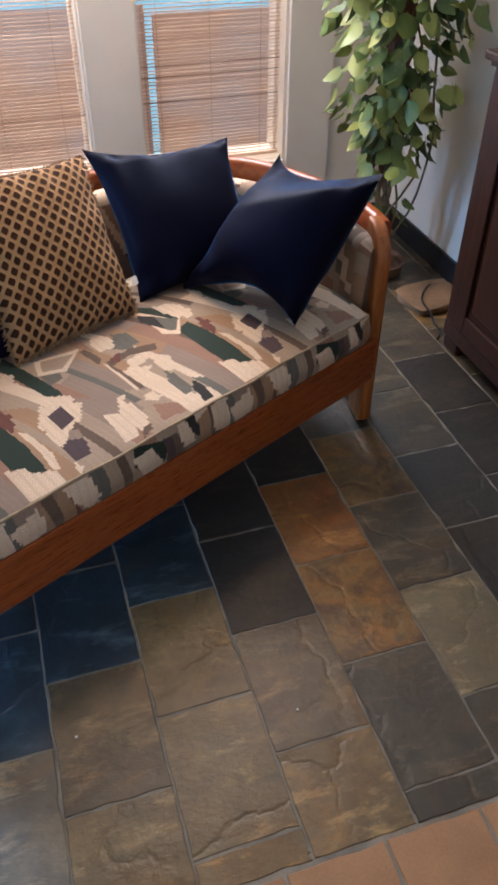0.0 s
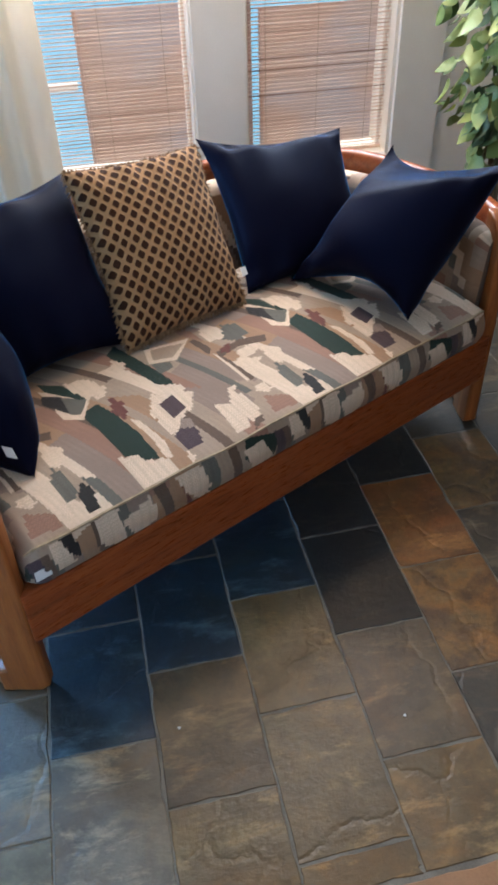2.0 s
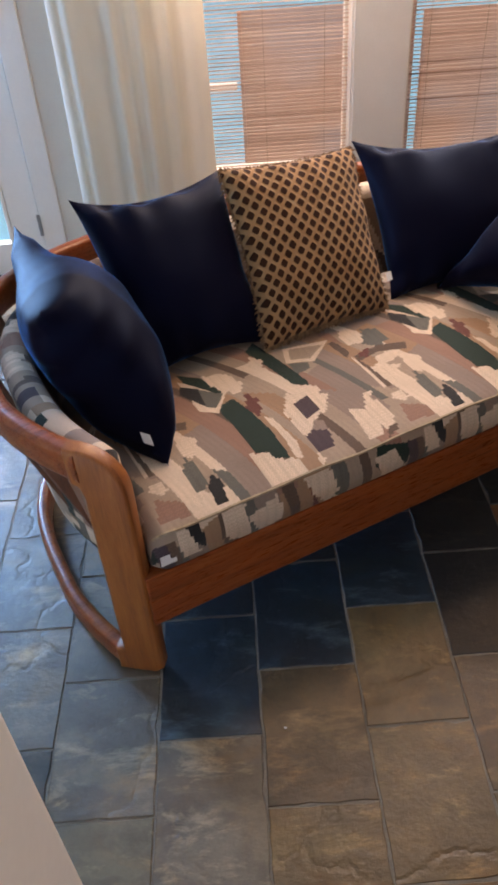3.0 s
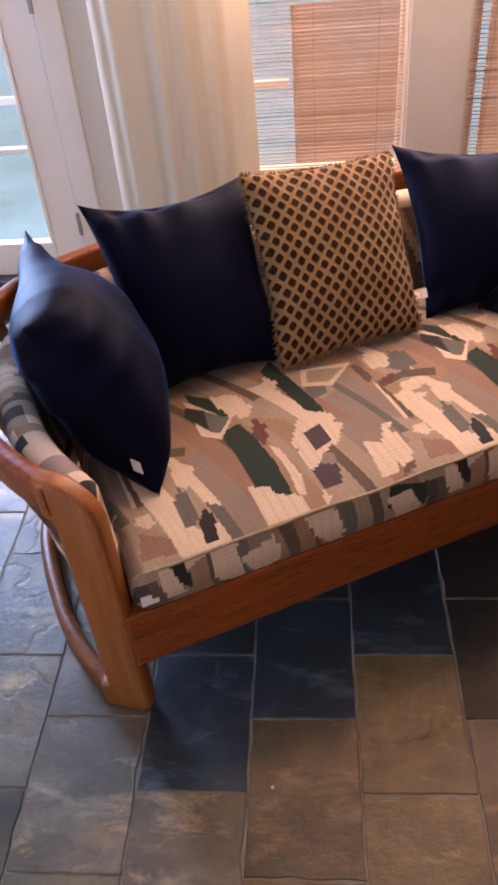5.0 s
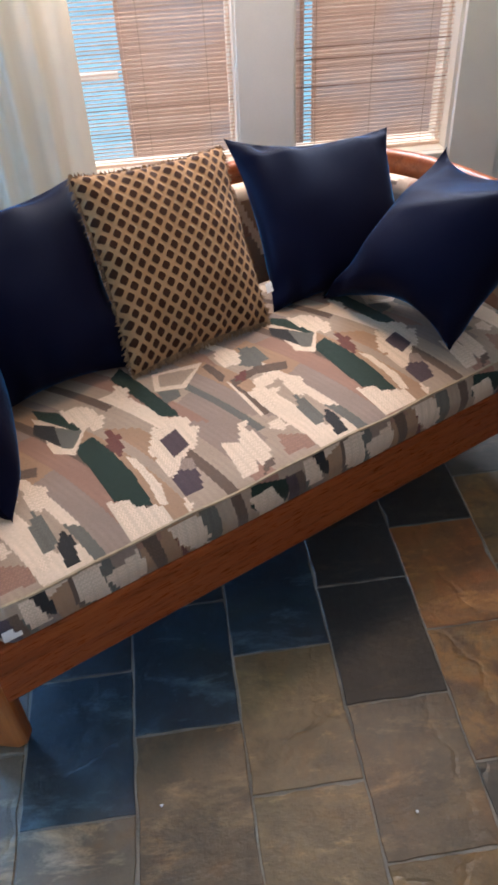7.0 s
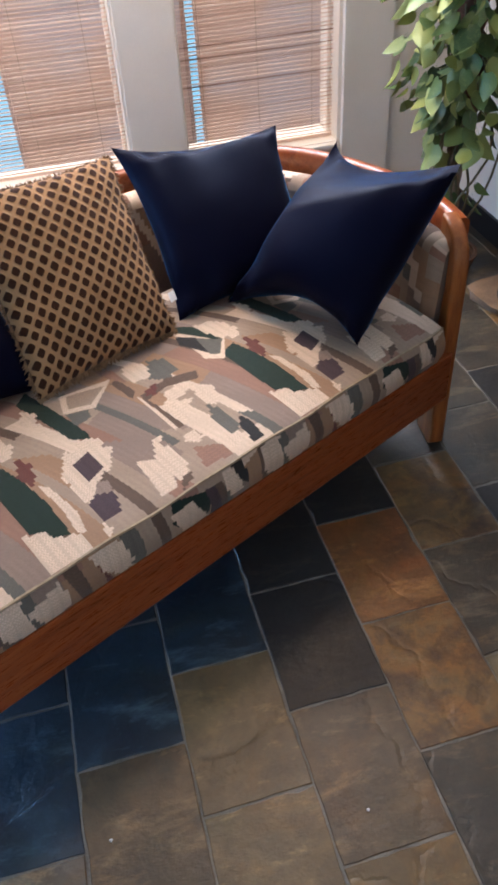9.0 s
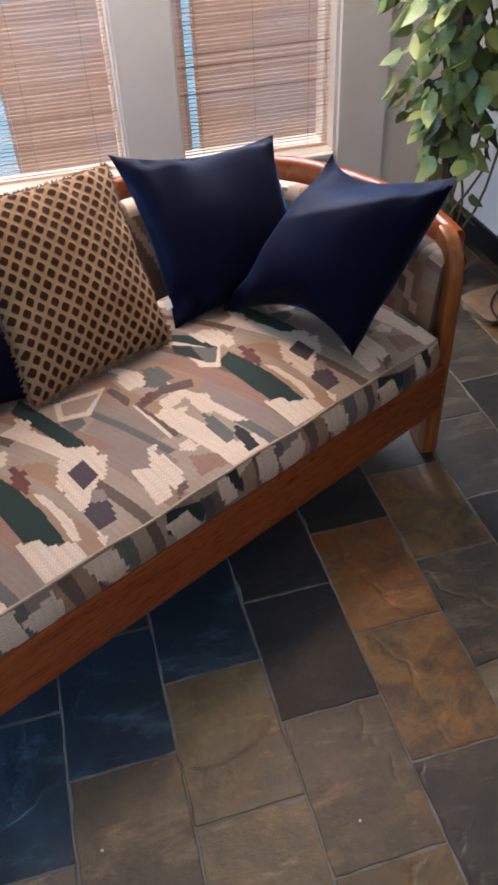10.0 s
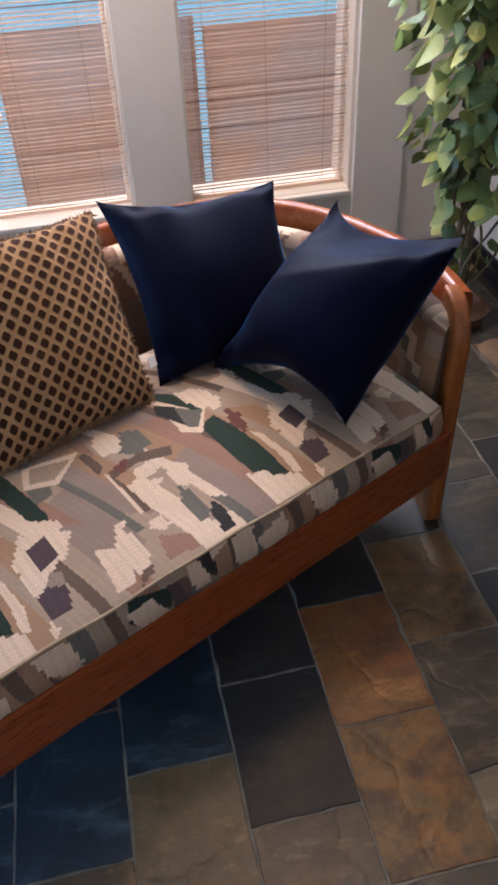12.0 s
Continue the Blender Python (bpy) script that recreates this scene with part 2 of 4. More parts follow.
BARK = plain("coir_bark", (0.17, 0.07, 0.035), 0.95, 0.4, 18, 1.0)
STEM = plain("pale_bare_stem", (0.3, 0.2, 0.12), 0.8, 0.35, 30, 0.6)
VINE = plain("vine_stem", (0.16, 0.13, 0.06), 0.7, 0.3, 20, 0.3)
STONE = plain("beige_stone", (0.26, 0.165, 0.095), 0.75, 0.3, 8, 0.6)
CLAY = plain("brown_clay_dish", (0.16, 0.07, 0.035), 0.6, 0.25, 9, 0.3)
CORD = plain("black_cable", (0.01, 0.01, 0.01), 0.5, 0.1, 9, 0.1)
HINGE = plain("brushed_hinge", (0.35, 0.35, 0.34), 0.4, 0.1, 30, 0.1, 0.9)
PAVING = plain("pale_patio_paving", (0.14, 0.43, 0.57), 0.7, 0.12, 3, 0.3)


def leaf_paint(name, deep, fresh, gold, joined=False):
    m = Mat(name, fresh, 0.5)
    co = m.coords()
    oi = m.node("ShaderNodeObjectInfo")
    share = m.node("ShaderNodeNewGeometry").outputs["Random Per Island"] if joined else oi.outputs["Random"]
    base = m.ramp(share, [(0.0, deep), (0.45, fresh), (0.85, gold)])
    vein = m.noise(co, 26, 4, 0.6, 0.8)
    m.colour(m.mix(m.span(vein, 0.55, 0.7, 0.0, 0.6), base, gold))
    m.bump(vein, 0.2, 0.002)
    m.b.inputs["Subsurface Weight"].default_value = 0.0
    m.b.inputs["Transmission Weight"].default_value = 0.0
    return m.m


LEAF = leaf_paint("pothos_leaf", (0.03, 0.062, 0.018), (0.095, 0.165, 0.036), (0.33, 0.37, 0.1))
FOLIAGE = leaf_paint("pothos_foliage", (0.03, 0.062, 0.018), (0.095, 0.165, 0.036), (0.33, 0.37, 0.1), True)


def curtain_cloth():
    m = Mat("cream_curtain_cloth", (0.72, 0.66, 0.53), 0.9)
    co = m.coords((1, 1, 0.3))
    m.colour(m.mix(m.noise(co, 5, 3), (0.85, 0.81, 0.71), (0.9, 0.87, 0.79)))
    tr = m.node("ShaderNodeBsdfTranslucent")
    tr.inputs[0].default_value = (0.95, 0.92, 0.84, 1)
    mx = m.node("ShaderNodeMixShader")
    mx.inputs[0].default_value = 0.6
    out = m.t.nodes["Material Output"]
    m.link(m.b.outputs[0], mx.inputs[1])
    m.link(tr.outputs[0], mx.inputs[2])
    m.link(mx.outputs[0], out.inputs["Surface"])
    m.bump(m.noise(co, 300, 2), 0.15, 0.001)
    return m.m


CURTAIN = curtain_cloth()
GLASS_M = Mat("window_glass", (1, 1, 1), 0.0)
GLASS_M.b.inputs["Transmission Weight"].default_value = 1.0
GLASS_M.b.inputs["IOR"].default_value = 1.45
GLASS = GLASS_M.m


# ---- mesh helpers ----
def mesh_object(name, bm, material, smooth=False):
    me = bpy.data.meshes.new(name)
    bm.to_mesh(me)
    bm.free()
    if smooth:
        me.shade_smooth()
        me.set_sharp_from_angle(angle=radians(42))
    me.materials.append(material)
    return new(name, me)


def part(name, bm, material, parent, label="", smooth=False):
    ob = mesh_object(name, bm, material, smooth)
    ob.parent = parent
    if label:
        ob["label"] = label
    return ob


def thing(name, m, label, category, group="", kind=""):
    ob = new(name)
    ob.matrix_world = m
    ob.empty_display_size = 0.1
    return tagged(ob, label, category, group, kind)


def box(x0, x1, y0, y1, z0, z1, bevel=0.0, bm=None):
    bm = bm or bmesh.new()
    r = bmesh.ops.create_cube(bm, size=1)
    bmesh.ops.transform(bm, verts=r["verts"], matrix=Matrix.Translation(((x0 + x1) / 2, (y0 + y1) / 2, (z0 + z1) / 2)) @ Matrix.Diagonal((x1 - x0, y1 - y0, z1 - z0, 1)))
    if bevel:
        es = list({e for v in r["verts"] for e in v.link_edges})
        bmesh.ops.bevel(bm, geom=es, offset=bevel, segments=2, affect="EDGES", profile=0.6)
    return bm


def sweep(path, profile, closed_profile=True, up=(0, 0, 1)):
    """Sweeps a profile of (side, height) along a path of points; side points to the right of the way."""
    bm = bmesh.new()
    rings = []
    n = len(path)
    for i, p in enumerate(path):
        p = Vector(p)
        d = (Vector(path[min(i + 1, n - 1)]) - Vector(path[max(i - 1, 0)])).normalized()
        side = d.cross(Vector(up)).normalized()
        top = side.cross(d).normalized()
        rings.append([bm.verts.new(p + side * a + top * b) for a, b in profile])
    k = len(profile)
    for r0, r1 in zip(rings, rings[1:]):
        for j in range(k):
            bm.faces.new((r0[j], r0[(j + 1) % k], r1[(j + 1) % k], r1[j]))
    bm.faces.new(rings[0][::-1])
    bm.faces.new(rings[-1])
    bmesh.ops.recalc_face_normals(bm, faces=bm.faces)
    return bm


def rounded(w, h, r, seg=3):
    """A rounded rectangle as profile points."""
    pts = []
    for cx, cy, a0 in ((w / 2 - r, h / 2 - r, 0), (-w / 2 + r, h / 2 - r, 90), (-w / 2 + r, -h / 2 + r, 180), (w / 2 - r, -h / 2 + r, 270)):
        for i in range(seg + 1):
            a = radians(a0 + 90 * i / seg)
            pts.append((cx + r * math.cos(a), cy + r * math.sin(a)))
    return pts


# ---- the room ----
WALL_Y = 2.05
RIGHT_X = 2.08
LEFT_X, BACK_Y, CEIL = -2.6, -3.0, 2.6
TERRA_Y = -0.537

tagged(mesh_object("floor", box(LEFT_X, RIGHT_X + 0.2, BACK_Y, WALL_Y + 0.3, -0.1, -0.0022), GROUT), "grey cement grout bed under the slate and clay tiles", "floor", kind="structure")
FLOOR = bpy.data.objects["floor"]

# walls, with openings
OPENINGS = [(-1.6, -0.44, 0.02, 2.08), (0.1, 0.739, 0.36, 2.1), (0.958, 1.544, 0.36, 2.1)]


def wall_with_openings(name, x0, x1, y0, y1, z1, holes, label):
    bm = bmesh.new()
    xs = x0
    for a, b, lo, hi in holes:
        box(xs, a, y0, y1, 0, z1, bm=bm)
        if lo > 0.05:
            box(a, b, y0, y1, 0, lo, bm=bm)
        box(a, b, y0, y1, hi, z1, bm=bm)
        xs = b
    box(xs, x1, y0, y1, 0, z1, bm=bm)
    return tagged(mesh_object(name, bm, WHITE), label, "wall", kind="structure")


wall_with_openings("wall_north", LEFT_X, RIGHT_X + 0.2, WALL_Y, WALL_Y + 0.2, CEIL, OPENINGS, "cream painted window wall with a glazed door and two windows")
tagged(mesh_object("wall_east", box(RIGHT_X, RIGHT_X + 0.2, BACK_Y, WALL_Y - 0.002, 0, CEIL), WHITE), "cream painted plaster wall beside the climbing plant", "wall", kind="structure")
tagged(mesh_object("wall_west", box(LEFT_X - 0.2, LEFT_X, BACK_Y, WALL_Y + 0.2, 0, CEIL), WHITE), "cream painted plaster wall", "wall", kind="structure")
# unseen wall; its opening is added for the fill lamp
wall_with_openings("wall_south", LEFT_X - 0.2, RIGHT_X + 0.2, BACK_Y - 0.2, BACK_Y - 0.002, CEIL, [(-0.6, 1.8, 0.9, 2.1)], "unseen cream painted wall with an opening added for fill light")
tagged(mesh_object("wall_stub", box(LEFT_X + 0.002, 0.0, -0.76, -0.6, 0, CEIL - 0.002, 0.006), WHITE), "cream painted wall end beside the clay-tiled floor", "wall", kind="structure")
tagged(mesh_object("ceiling", box(LEFT_X - 0.2, RIGHT_X + 0.2, BACK_Y - 0.2, WALL_Y + 0.2, CEIL + 0.002, CEIL + 0.1), WHITE), "flat white painted ceiling", "ceiling", kind="structure")
tagged(mesh_object("ground", box(-70, 70, -70, 80, -0.3, -0.11), PAVING), "pale paved ground outside the windows", "ground", kind="structure")
tagged(mesh_object("baseboard", box(RIGHT_X - 0.014, RIGHT_X - 0.001, BACK_Y, WALL_Y - 0.004, 0.001, 0.1, 0.002), SKIRT), "black slate skirting along the plastered wall", "skirting", kind="structure")
tagged(mesh_object("baseboard", box(-0.34, RIGHT_X - 0.016, WALL_Y - 0.014, WALL_Y - 0.001, 0.001, 0.1, 0.002), SKIRT), "black slate skirting under the windows", "skirting", kind="structure")
tagged(mesh_object("trim", box(1.556, 1.748, WALL_Y - 0.022, WALL_Y - 0.001, 0.102, 2.3, 0.004), FRAME_WHITE), "broad white painted board beside the window", "trim", kind="structure")
tagged(mesh_object("trim", box(0.747, 0.95, WALL_Y - 0.012, WALL_Y - 0.001, 0.102, 2.3, 0.003), FRAME_WHITE), "white painted post between the two windows", "trim", kind="structure")


def window(name, a, b, lo, hi):
    w = thing(name, pose(0, 0, 0), "white painted window behind a bamboo blind", "window", kind="structure")
    y = WALL_Y + 0.085
    for args in ((a + 0.001, a + 0.014, y, y + 0.04, lo + 0.002, hi - 0.002), (b - 0.014, b - 0.001, y, y + 0.04, lo + 0.002, hi - 0.002), (a + 0.015, b - 0.015, y, y + 0.04, lo + 0.002, lo + 0.022), (a + 0.015, b - 0.015, y, y + 0.04, hi - 0.03, hi - 0.002)):
        part("window_frame", box(*args, 0.004), FRAME_WHITE, w)
    part("window_sill", box(a + 0.001, b - 0.001, WALL_Y - 0.03, y - 0.002, lo + 0.001, lo + 0.018, 0.004), FRAME_WHITE, w)
    pane = part("pane", box(a + 0.012, b - 0.012, y + 0.017, y + 0.021, lo + 0.02, hi - 0.028), GLASS, w)
    pane.visible_shadow = False
    return w


window("window_1", 0.1, 0.739, 0.36, 2.1)
window("window_2", 0.958, 1.544, 0.34, 2.1)


def glazed_door():
    d = thing("door_1", pose(0, 0, 0), "white glazed door with a dark sill and steel hinges", "door", kind="structure")
    y = WALL_Y + 0.0
    part("frame", box(-0.53, -0.441, y - 0.02, y + 0.08, 0.03, 2.075, 0.004), FRAME_WHITE, d)
    part("stile", box(-0.655, -0.533, y - 0.012, y + 0.034, 0.03, 2.06, 0.005), FRAME_WHITE, d)
    part("stile", box(-1.58, -1.46, y - 0.012, y + 0.034, 0.03, 2.06, 0.005), FRAME_WHITE, d)
    part("bottom_rail", box(-1.459, -0.656, y - 0.012, y + 0.034, 0.03, 0.17, 0.005), FRAME_WHITE, d)
    part("top_rail", box(-1.459, -0.656, y - 0.012, y + 0.034, 1.94, 2.06, 0.005), FRAME_WHITE, d)
    part("glazing_bar", box(-1.459, -0.656, y - 0.004, y + 0.026, 0.53, 0.55, 0.003), FRAME_WHITE, d)
    part("glazing_bead", box(-0.672, -0.656, y - 0.016, y + 0.036, 0.171, 1.939, 0.004), FRAME_WHITE, d)
    pane = part("pane", box(-1.462, -0.65, y + 0.01, y + 0.014, 0.165, 1.945), GLASS, d)
    pane.visible_shadow = False
    part("sill", box(-1.598, -0.442, y - 0.07, y + 0.2, 0.0, 0.029, 0.003), SKIRT, d, "dark door sill")
    for z in (0.2, 1.0, 1.8):
        part("hinge", box(-0.54, -0.526, y - 0.028, y - 0.0205, z, z + 0.09, 0.002), HINGE, d, "small steel hinge")
    return d


glazed_door()

# no lamp is seen; fitting and warm light are added over the sofa
lamp = thing("added_ceiling_lamp", pose(0.75, 1.45, CEIL), "unseen round white lamp fitting added for the warm light", "ceiling lamp")
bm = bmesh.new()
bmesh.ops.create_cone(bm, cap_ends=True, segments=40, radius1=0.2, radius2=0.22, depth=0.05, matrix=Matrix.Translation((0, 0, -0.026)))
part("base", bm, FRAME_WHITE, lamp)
area_light("added_lamp_light", (0.75, 1.45, CEIL - 0.07), (0.75, 1.45, 0), 0.42, 0.42, 24, (1, 0.74, 0.48))
area_light("window_light", (0.42, WALL_Y - 0.06, 1.6), (0.42, 0.3, 0.5), 0.58, 0.85, 24, (1, 0.92, 0.82))
area_light("window_light", (1.25, WALL_Y - 0.06, 1.6), (0.9, 0.6, 0.5), 0.58, 0.85, 17, (0.78, 0.89, 1)).data.spread = radians(110)
area_light("door_light", (-1.37, WALL_Y - 0.06, 1.0), (-0.75, 0.4, 0.6), 0.4, 1.65, 115, (0.2, 0.52, 1))
# added fill from behind the camera; no window is known there
area_light("room_fill_light", (0.1, BACK_Y + 0.05, 1.5), (0.1, 1.5, 0.9), 2.4, 1.2, 6, (1, 0.8, 0.58))


def bamboo_blind(a, b, lo, hi, seed):
    w = thing("bamboo_blind", pose((a + b) / 2, WALL_Y + 0.06, lo), "brown split-bamboo roller blind hanging in the window", "blind", "bamboo blinds")
    rnd = random.Random(seed)
    width = b - a - 0.004
    meshes = []
    for k in range(4):
        bm = bmesh.new()
        segs = 5
        rings = []
        for i in range(segs + 1):
            x = -width / 2 + width * i / segs
            zo = rnd.uniform(-0.0012, 0.0012)
            t = rnd.uniform(0.0014, 0.0028)
            rings.append([bm.verts.new((x, dy, zo + dz)) for dy, dz in ((-0.0012, -t), (0.0012, -t), (0.0012, t), (-0.0012, t))])
        for r0, r1 in zip(rings, rings[1:]):
            for j in range(4):
                bm.faces.new((r0[j], r0[(j + 1) % 4], r1[(j + 1) % 4], r1[j]))
        bm.faces.new(rings[0][::-1]), bm.faces.new(rings[-1])
        bmesh.ops.recalc_face_normals(bm, faces=bm.faces)
        me = bpy.data.meshes.new("slat")
        bm.to_mesh(me)
        bm.free()
        me.materials.append(BAMBOO)
        meshes.append(me)
    n = int((hi - lo) / 0.0135)
    for i in range(n):
        ob = new("slat", rnd.choice(meshes))
        ob.parent = w
        ob.location = (0, 0, 0.012 + i * 0.0135 + rnd.uniform(-0.001, 0.001))
        ob.rotation_euler = (0, rnd.uniform(-0.0025, 0.0025), 0)
    part("bottom_bar", box(-width / 2, width / 2, -0.005, 0.005, -0.006, 0.006, 0.002), BAMBOO, w)
    for fx in (-0.36, 0.0, 0.36):
        part("cord", box(fx * width - 0.0007, fx * width + 0.0007, -0.0035, -0.0022, -0.004, hi - lo), PIPING, w)
    return w


bamboo_blind(0.1, 0.739, 0.388, 2.09, 3)
bamboo_blind(0.958, 1.544, 0.368, 2.09, 4)


def screen_panel(a, b, top):
    sc = thing("patio_screen", pose((a + b) / 2, WALL_Y + 0.45, -0.11), "brown rattan screen standing on the patio", "screen", "patio screens")
    w = b - a
    part("panel", box(-w / 2, w / 2, -0.002, 0.002, 0.02, top), SCREEN, sc)
    for sx_ in (-1, 1):
        part("post", box(sx_ * w / 2 - 0.008, sx_ * w / 2 + 0.008, -0.01, 0.01, 0.0, top, 0.003), SCREEN, sc)
    return sc


screen_panel(0.345, 1.065, 1.0)
screen_panel(1.115, 2.2, 0.96)
rail = thing("patio_railing", pose(-0.5, WALL_Y + 0.45, -0.11), "white painted patio railing outside the window", "railing")
part("rail", box(-1.2, 0.82, -0.015, 0.015, 0.7, 0.73, 0.004), FRAME_WHITE, rail)
for px_ in (-1.18, -0.2):
    part("post", box(px_ - 0.015, px_ + 0.015, -0.0145, 0.0145, 0, 0.699, 0.003), FRAME_WHITE, rail)


def curtain(a, b):
    """A hanging cloth in soft folds."""
    rnd = random.Random(8)
    ph = [rnd.uniform(0, 6.28) for _ in range(4)]
    bm = bmesh.new()
    nx, nz, top, low = 110, 26, 2.25, 0.03
    sheets = []
    for side in (0, 1):
        g = []
        for k in range(nz + 1):
            f = k / nz
            z = low + (top - low) * f
            row = []
            for i in range(nx + 1):
                u = i / nx
                amp = 0.012 * (0.85 + 0.25 * math.sin(3 * f + ph[0]))
                y = amp * math.sin(2 * math.pi * (4.3 * u + 0.7 * u * u) + ph[1] + 0.5 * f) + 0.007 * math.sin(2 * math.pi * 6.3 * u + ph[2] - 0.6 * f)
                x = a + (b - a) * u + 0.012 * (1 - f) * (u - 0.5) + 0.004 * math.sin(2 * math.pi * 2.9 * u + ph[1] + 1.4)
                row.append(bm.verts.new((x, y + 0.003 * side, z)))
            g.append(row)
        sheets.append(g)
        for k in range(nz):
            for i in range(nx):
                q = (g[k][i], g[k][i + 1], g[k + 1][i + 1], g[k + 1][i])
                bm.faces.new(q if side == 0 else q[::-1])
    c = thing("curtain", pose(0, WALL_Y - 0.085, 0), "long cream cotton curtain in soft folds", "curtain")
    part("cloth", bm, CURTAIN, c, smooth=True)
    part("rod", sweep([(a - 0.1, 0, 2.28), (b + 0.1, 0, 2.28)], rounded(0.024, 0.024, 0.011)), SLAT_WOOD, c)
    return c


curtain(-0.325, 0.205)

# ---- the sofa ----
SOFA_M = pose(0, 0, 0, 0, 0, 26)
MID = 0.762
sofa = thing("sofa", SOFA_M, "honey pine two-seat sofa with a rounded bentwood frame and kilim-patterned upholstery", "sofa")


def horseshoe(half, back, front=0.06, n=56, z=0.0, inset=0.0, swing=0.06):
    """The plan of the sofa's frame: out from the left post, round the back, to the right post."""
    pts = []
    for i in range(n + 1):
        a = math.pi * i / n
        cx, sy = -math.cos(a), math.sin(a)
        e = 0.62
        x = MID + (half - inset) * math.copysign(abs(cx) ** e, cx)
        y = 0.32 + (back - inset - 0.32) * abs(sy) ** e
        pts.append((x, y, z))
    m = 9
    lead = [(half - inset - swing * (1 - i / m) ** 1.7, front + (0.32 - front) * i / m) for i in range(m)]
    left = [(MID - x, y, z) for x, y in lead]
    right = [(MID + x, y, z) for x, y in lead]
    return left + pts + right[::-1]


part("top_rail", sweep(horseshoe(0.875, 0.94, z=0.62, swing=0.09), rounded(0.04, 0.075, 0.014)), PINE, sofa, smooth=True)
part("base_rail", sweep(horseshoe(0.845, 0.94, z=0.036), rounded(0.035, 0.07, 0.012)), PINE, sofa, smooth=True)
part("seat_ring", sweep(horseshoe(0.76, 0.80, front=0.05, z=0.27), rounded(0.03, 0.06, 0.01)), PINE, sofa, smooth=True)
part("front_rail", box(0.03, 1.494, -0.004, 0.03, 0.178, 0.328, 0.006), PINE, sofa)
part("seat_board", box(0.07, 1.454, 0.032, 0.7, 0.3, 0.33, 0.003), SLAT_WOOD, sofa)


def post_mesh():
    """A flat post whose front edge bends over into the arm."""
    w, t, h, r = 0.088, 0.04, 0.661, 0.1
    out = [(0.0, 0.02), (0.0, h - r)]
    out += [(r - r * math.cos(radians(a)), h - r + r * math.sin(radians(a))) for a in range(10, 91, 10)]
    out += [(w + 0.022, h), (w + 0.022, h - 0.08), (w + 0.006, h - 0.09), (w, h - 0.115), (w, 0.076), (w + 0.02, 0.072), (w + 0.02, 0.001), (0.02, 0.001)]
    bm = bmesh.new()
    lo = [bm.verts.new((s_, -t / 2, z)) for s_, z in out]
    hi = [bm.verts.new((s_, t / 2, z)) for s_, z in out]
    bm.faces.new(lo), bm.faces.new(hi[::-1])
    k = len(out)
    for i in range(k):
        bm.faces.new((lo[i], hi[i], hi[(i + 1) % k], lo[(i + 1) % k]))
    bmesh.ops.recalc_face_normals(bm, faces=bm.faces)
    rim = [e for e in bm.edges if abs(e.verts[0].co.y - e.verts[1].co.y) < 1e-6]
    bmesh.ops.bevel(bm, geom=rim, offset=0.009, segments=3, affect="EDGES", profile=0.55)
    return bm


post = part("post", post_mesh(), PINE_UP, sofa, smooth=True)
post.location, post.rotation_euler = (0.042, 0.012, 0), (0, 0, radians(180 - 40))
post = part("post", post_mesh(), PINE_UP, sofa, smooth=True)
post.location, post.rotation_euler = (2 * MID - 0.036, 0.004, 0), (0, 0, radians(58))
# slanting slats between the seat ring and the top rail
ring, top = horseshoe(0.765, 0.81, front=0.05, z=0.25), horseshoe(0.868, 0.93, z=0.6, swing=0.088)
for i, j in ((1, 5), (4, 8), (10, 12), (19, 19), (25, 25), (31, 31), (37, 37), (43, 43), (49, 49), (55, 55), (64, 62), (70, 66), (73, 69)):
    a, b = Vector(ring[i]), Vector(top[j])
    part("slat", sweep([a, a.lerp(b, 0.5), b], rounded(0.03, 0.012, 0.004, 2), up=(0, 1, 0.01)), SLAT_WOOD, sofa)

# colours woven into the kilim cloth
CREAM, BEIGE, SAND, TAUPE, GREY, GREEN, MAUVE, RED, INK, ROSE, LILAC = (0.72, 0.55, 0.4), (0.38, 0.275, 0.195), (0.36, 0.21, 0.12), (0.13, 0.082, 0.055), (0.13, 0.122, 0.098), (0.006, 0.024, 0.014), (0.07, 0.042, 0.048), (0.15, 0.045, 0.032), (0.018, 0.016, 0.015), (0.31, 0.165, 0.112), (0.28, 0.2, 0.155)
PERIOD = 0.615
STRIPES = [(0.0, BEIGE), (0.05, TAUPE), (0.075, BEIGE), (0.115, ROSE), (0.165, BEIGE), (0.215, GREY), (0.235, LILAC), (0.28, SAND), (0.335, BEIGE), (0.38, CREAM), (0.405, LILAC), (0.46, ROSE), (0.51, TAUPE), (0.535, SAND), (0.59, BEIGE)]
RHOMBUS = [
    (0, CREAM, [(0.599, 0.412), (0.718, 0.382), (0.638, 0.32), (0.575, 0.35)]),
    (0, BEIGE, [(0.611, 0.4), (0.695, 0.372), (0.637, 0.337), (0.592, 0.358)]),
    (0, GREY, [(0.577, 0.346), (0.622, 0.327), (0.615, 0.301), (0.574, 0.296)]),
    (0, GREEN, [(0.554, 0.486), (0.58, 0.261), (0.576, 0.24), (0.543, 0.268), (0.515, 0.456)]),
    (0.008, CREAM, [(0.513, 0.432), (0.531, 0.397), (0.519, 0.368), (0.527, 0.32), (0.508, 0.299), (0.505, 0.329), (0.513, 0.346), (0.494, 0.39)]),
]
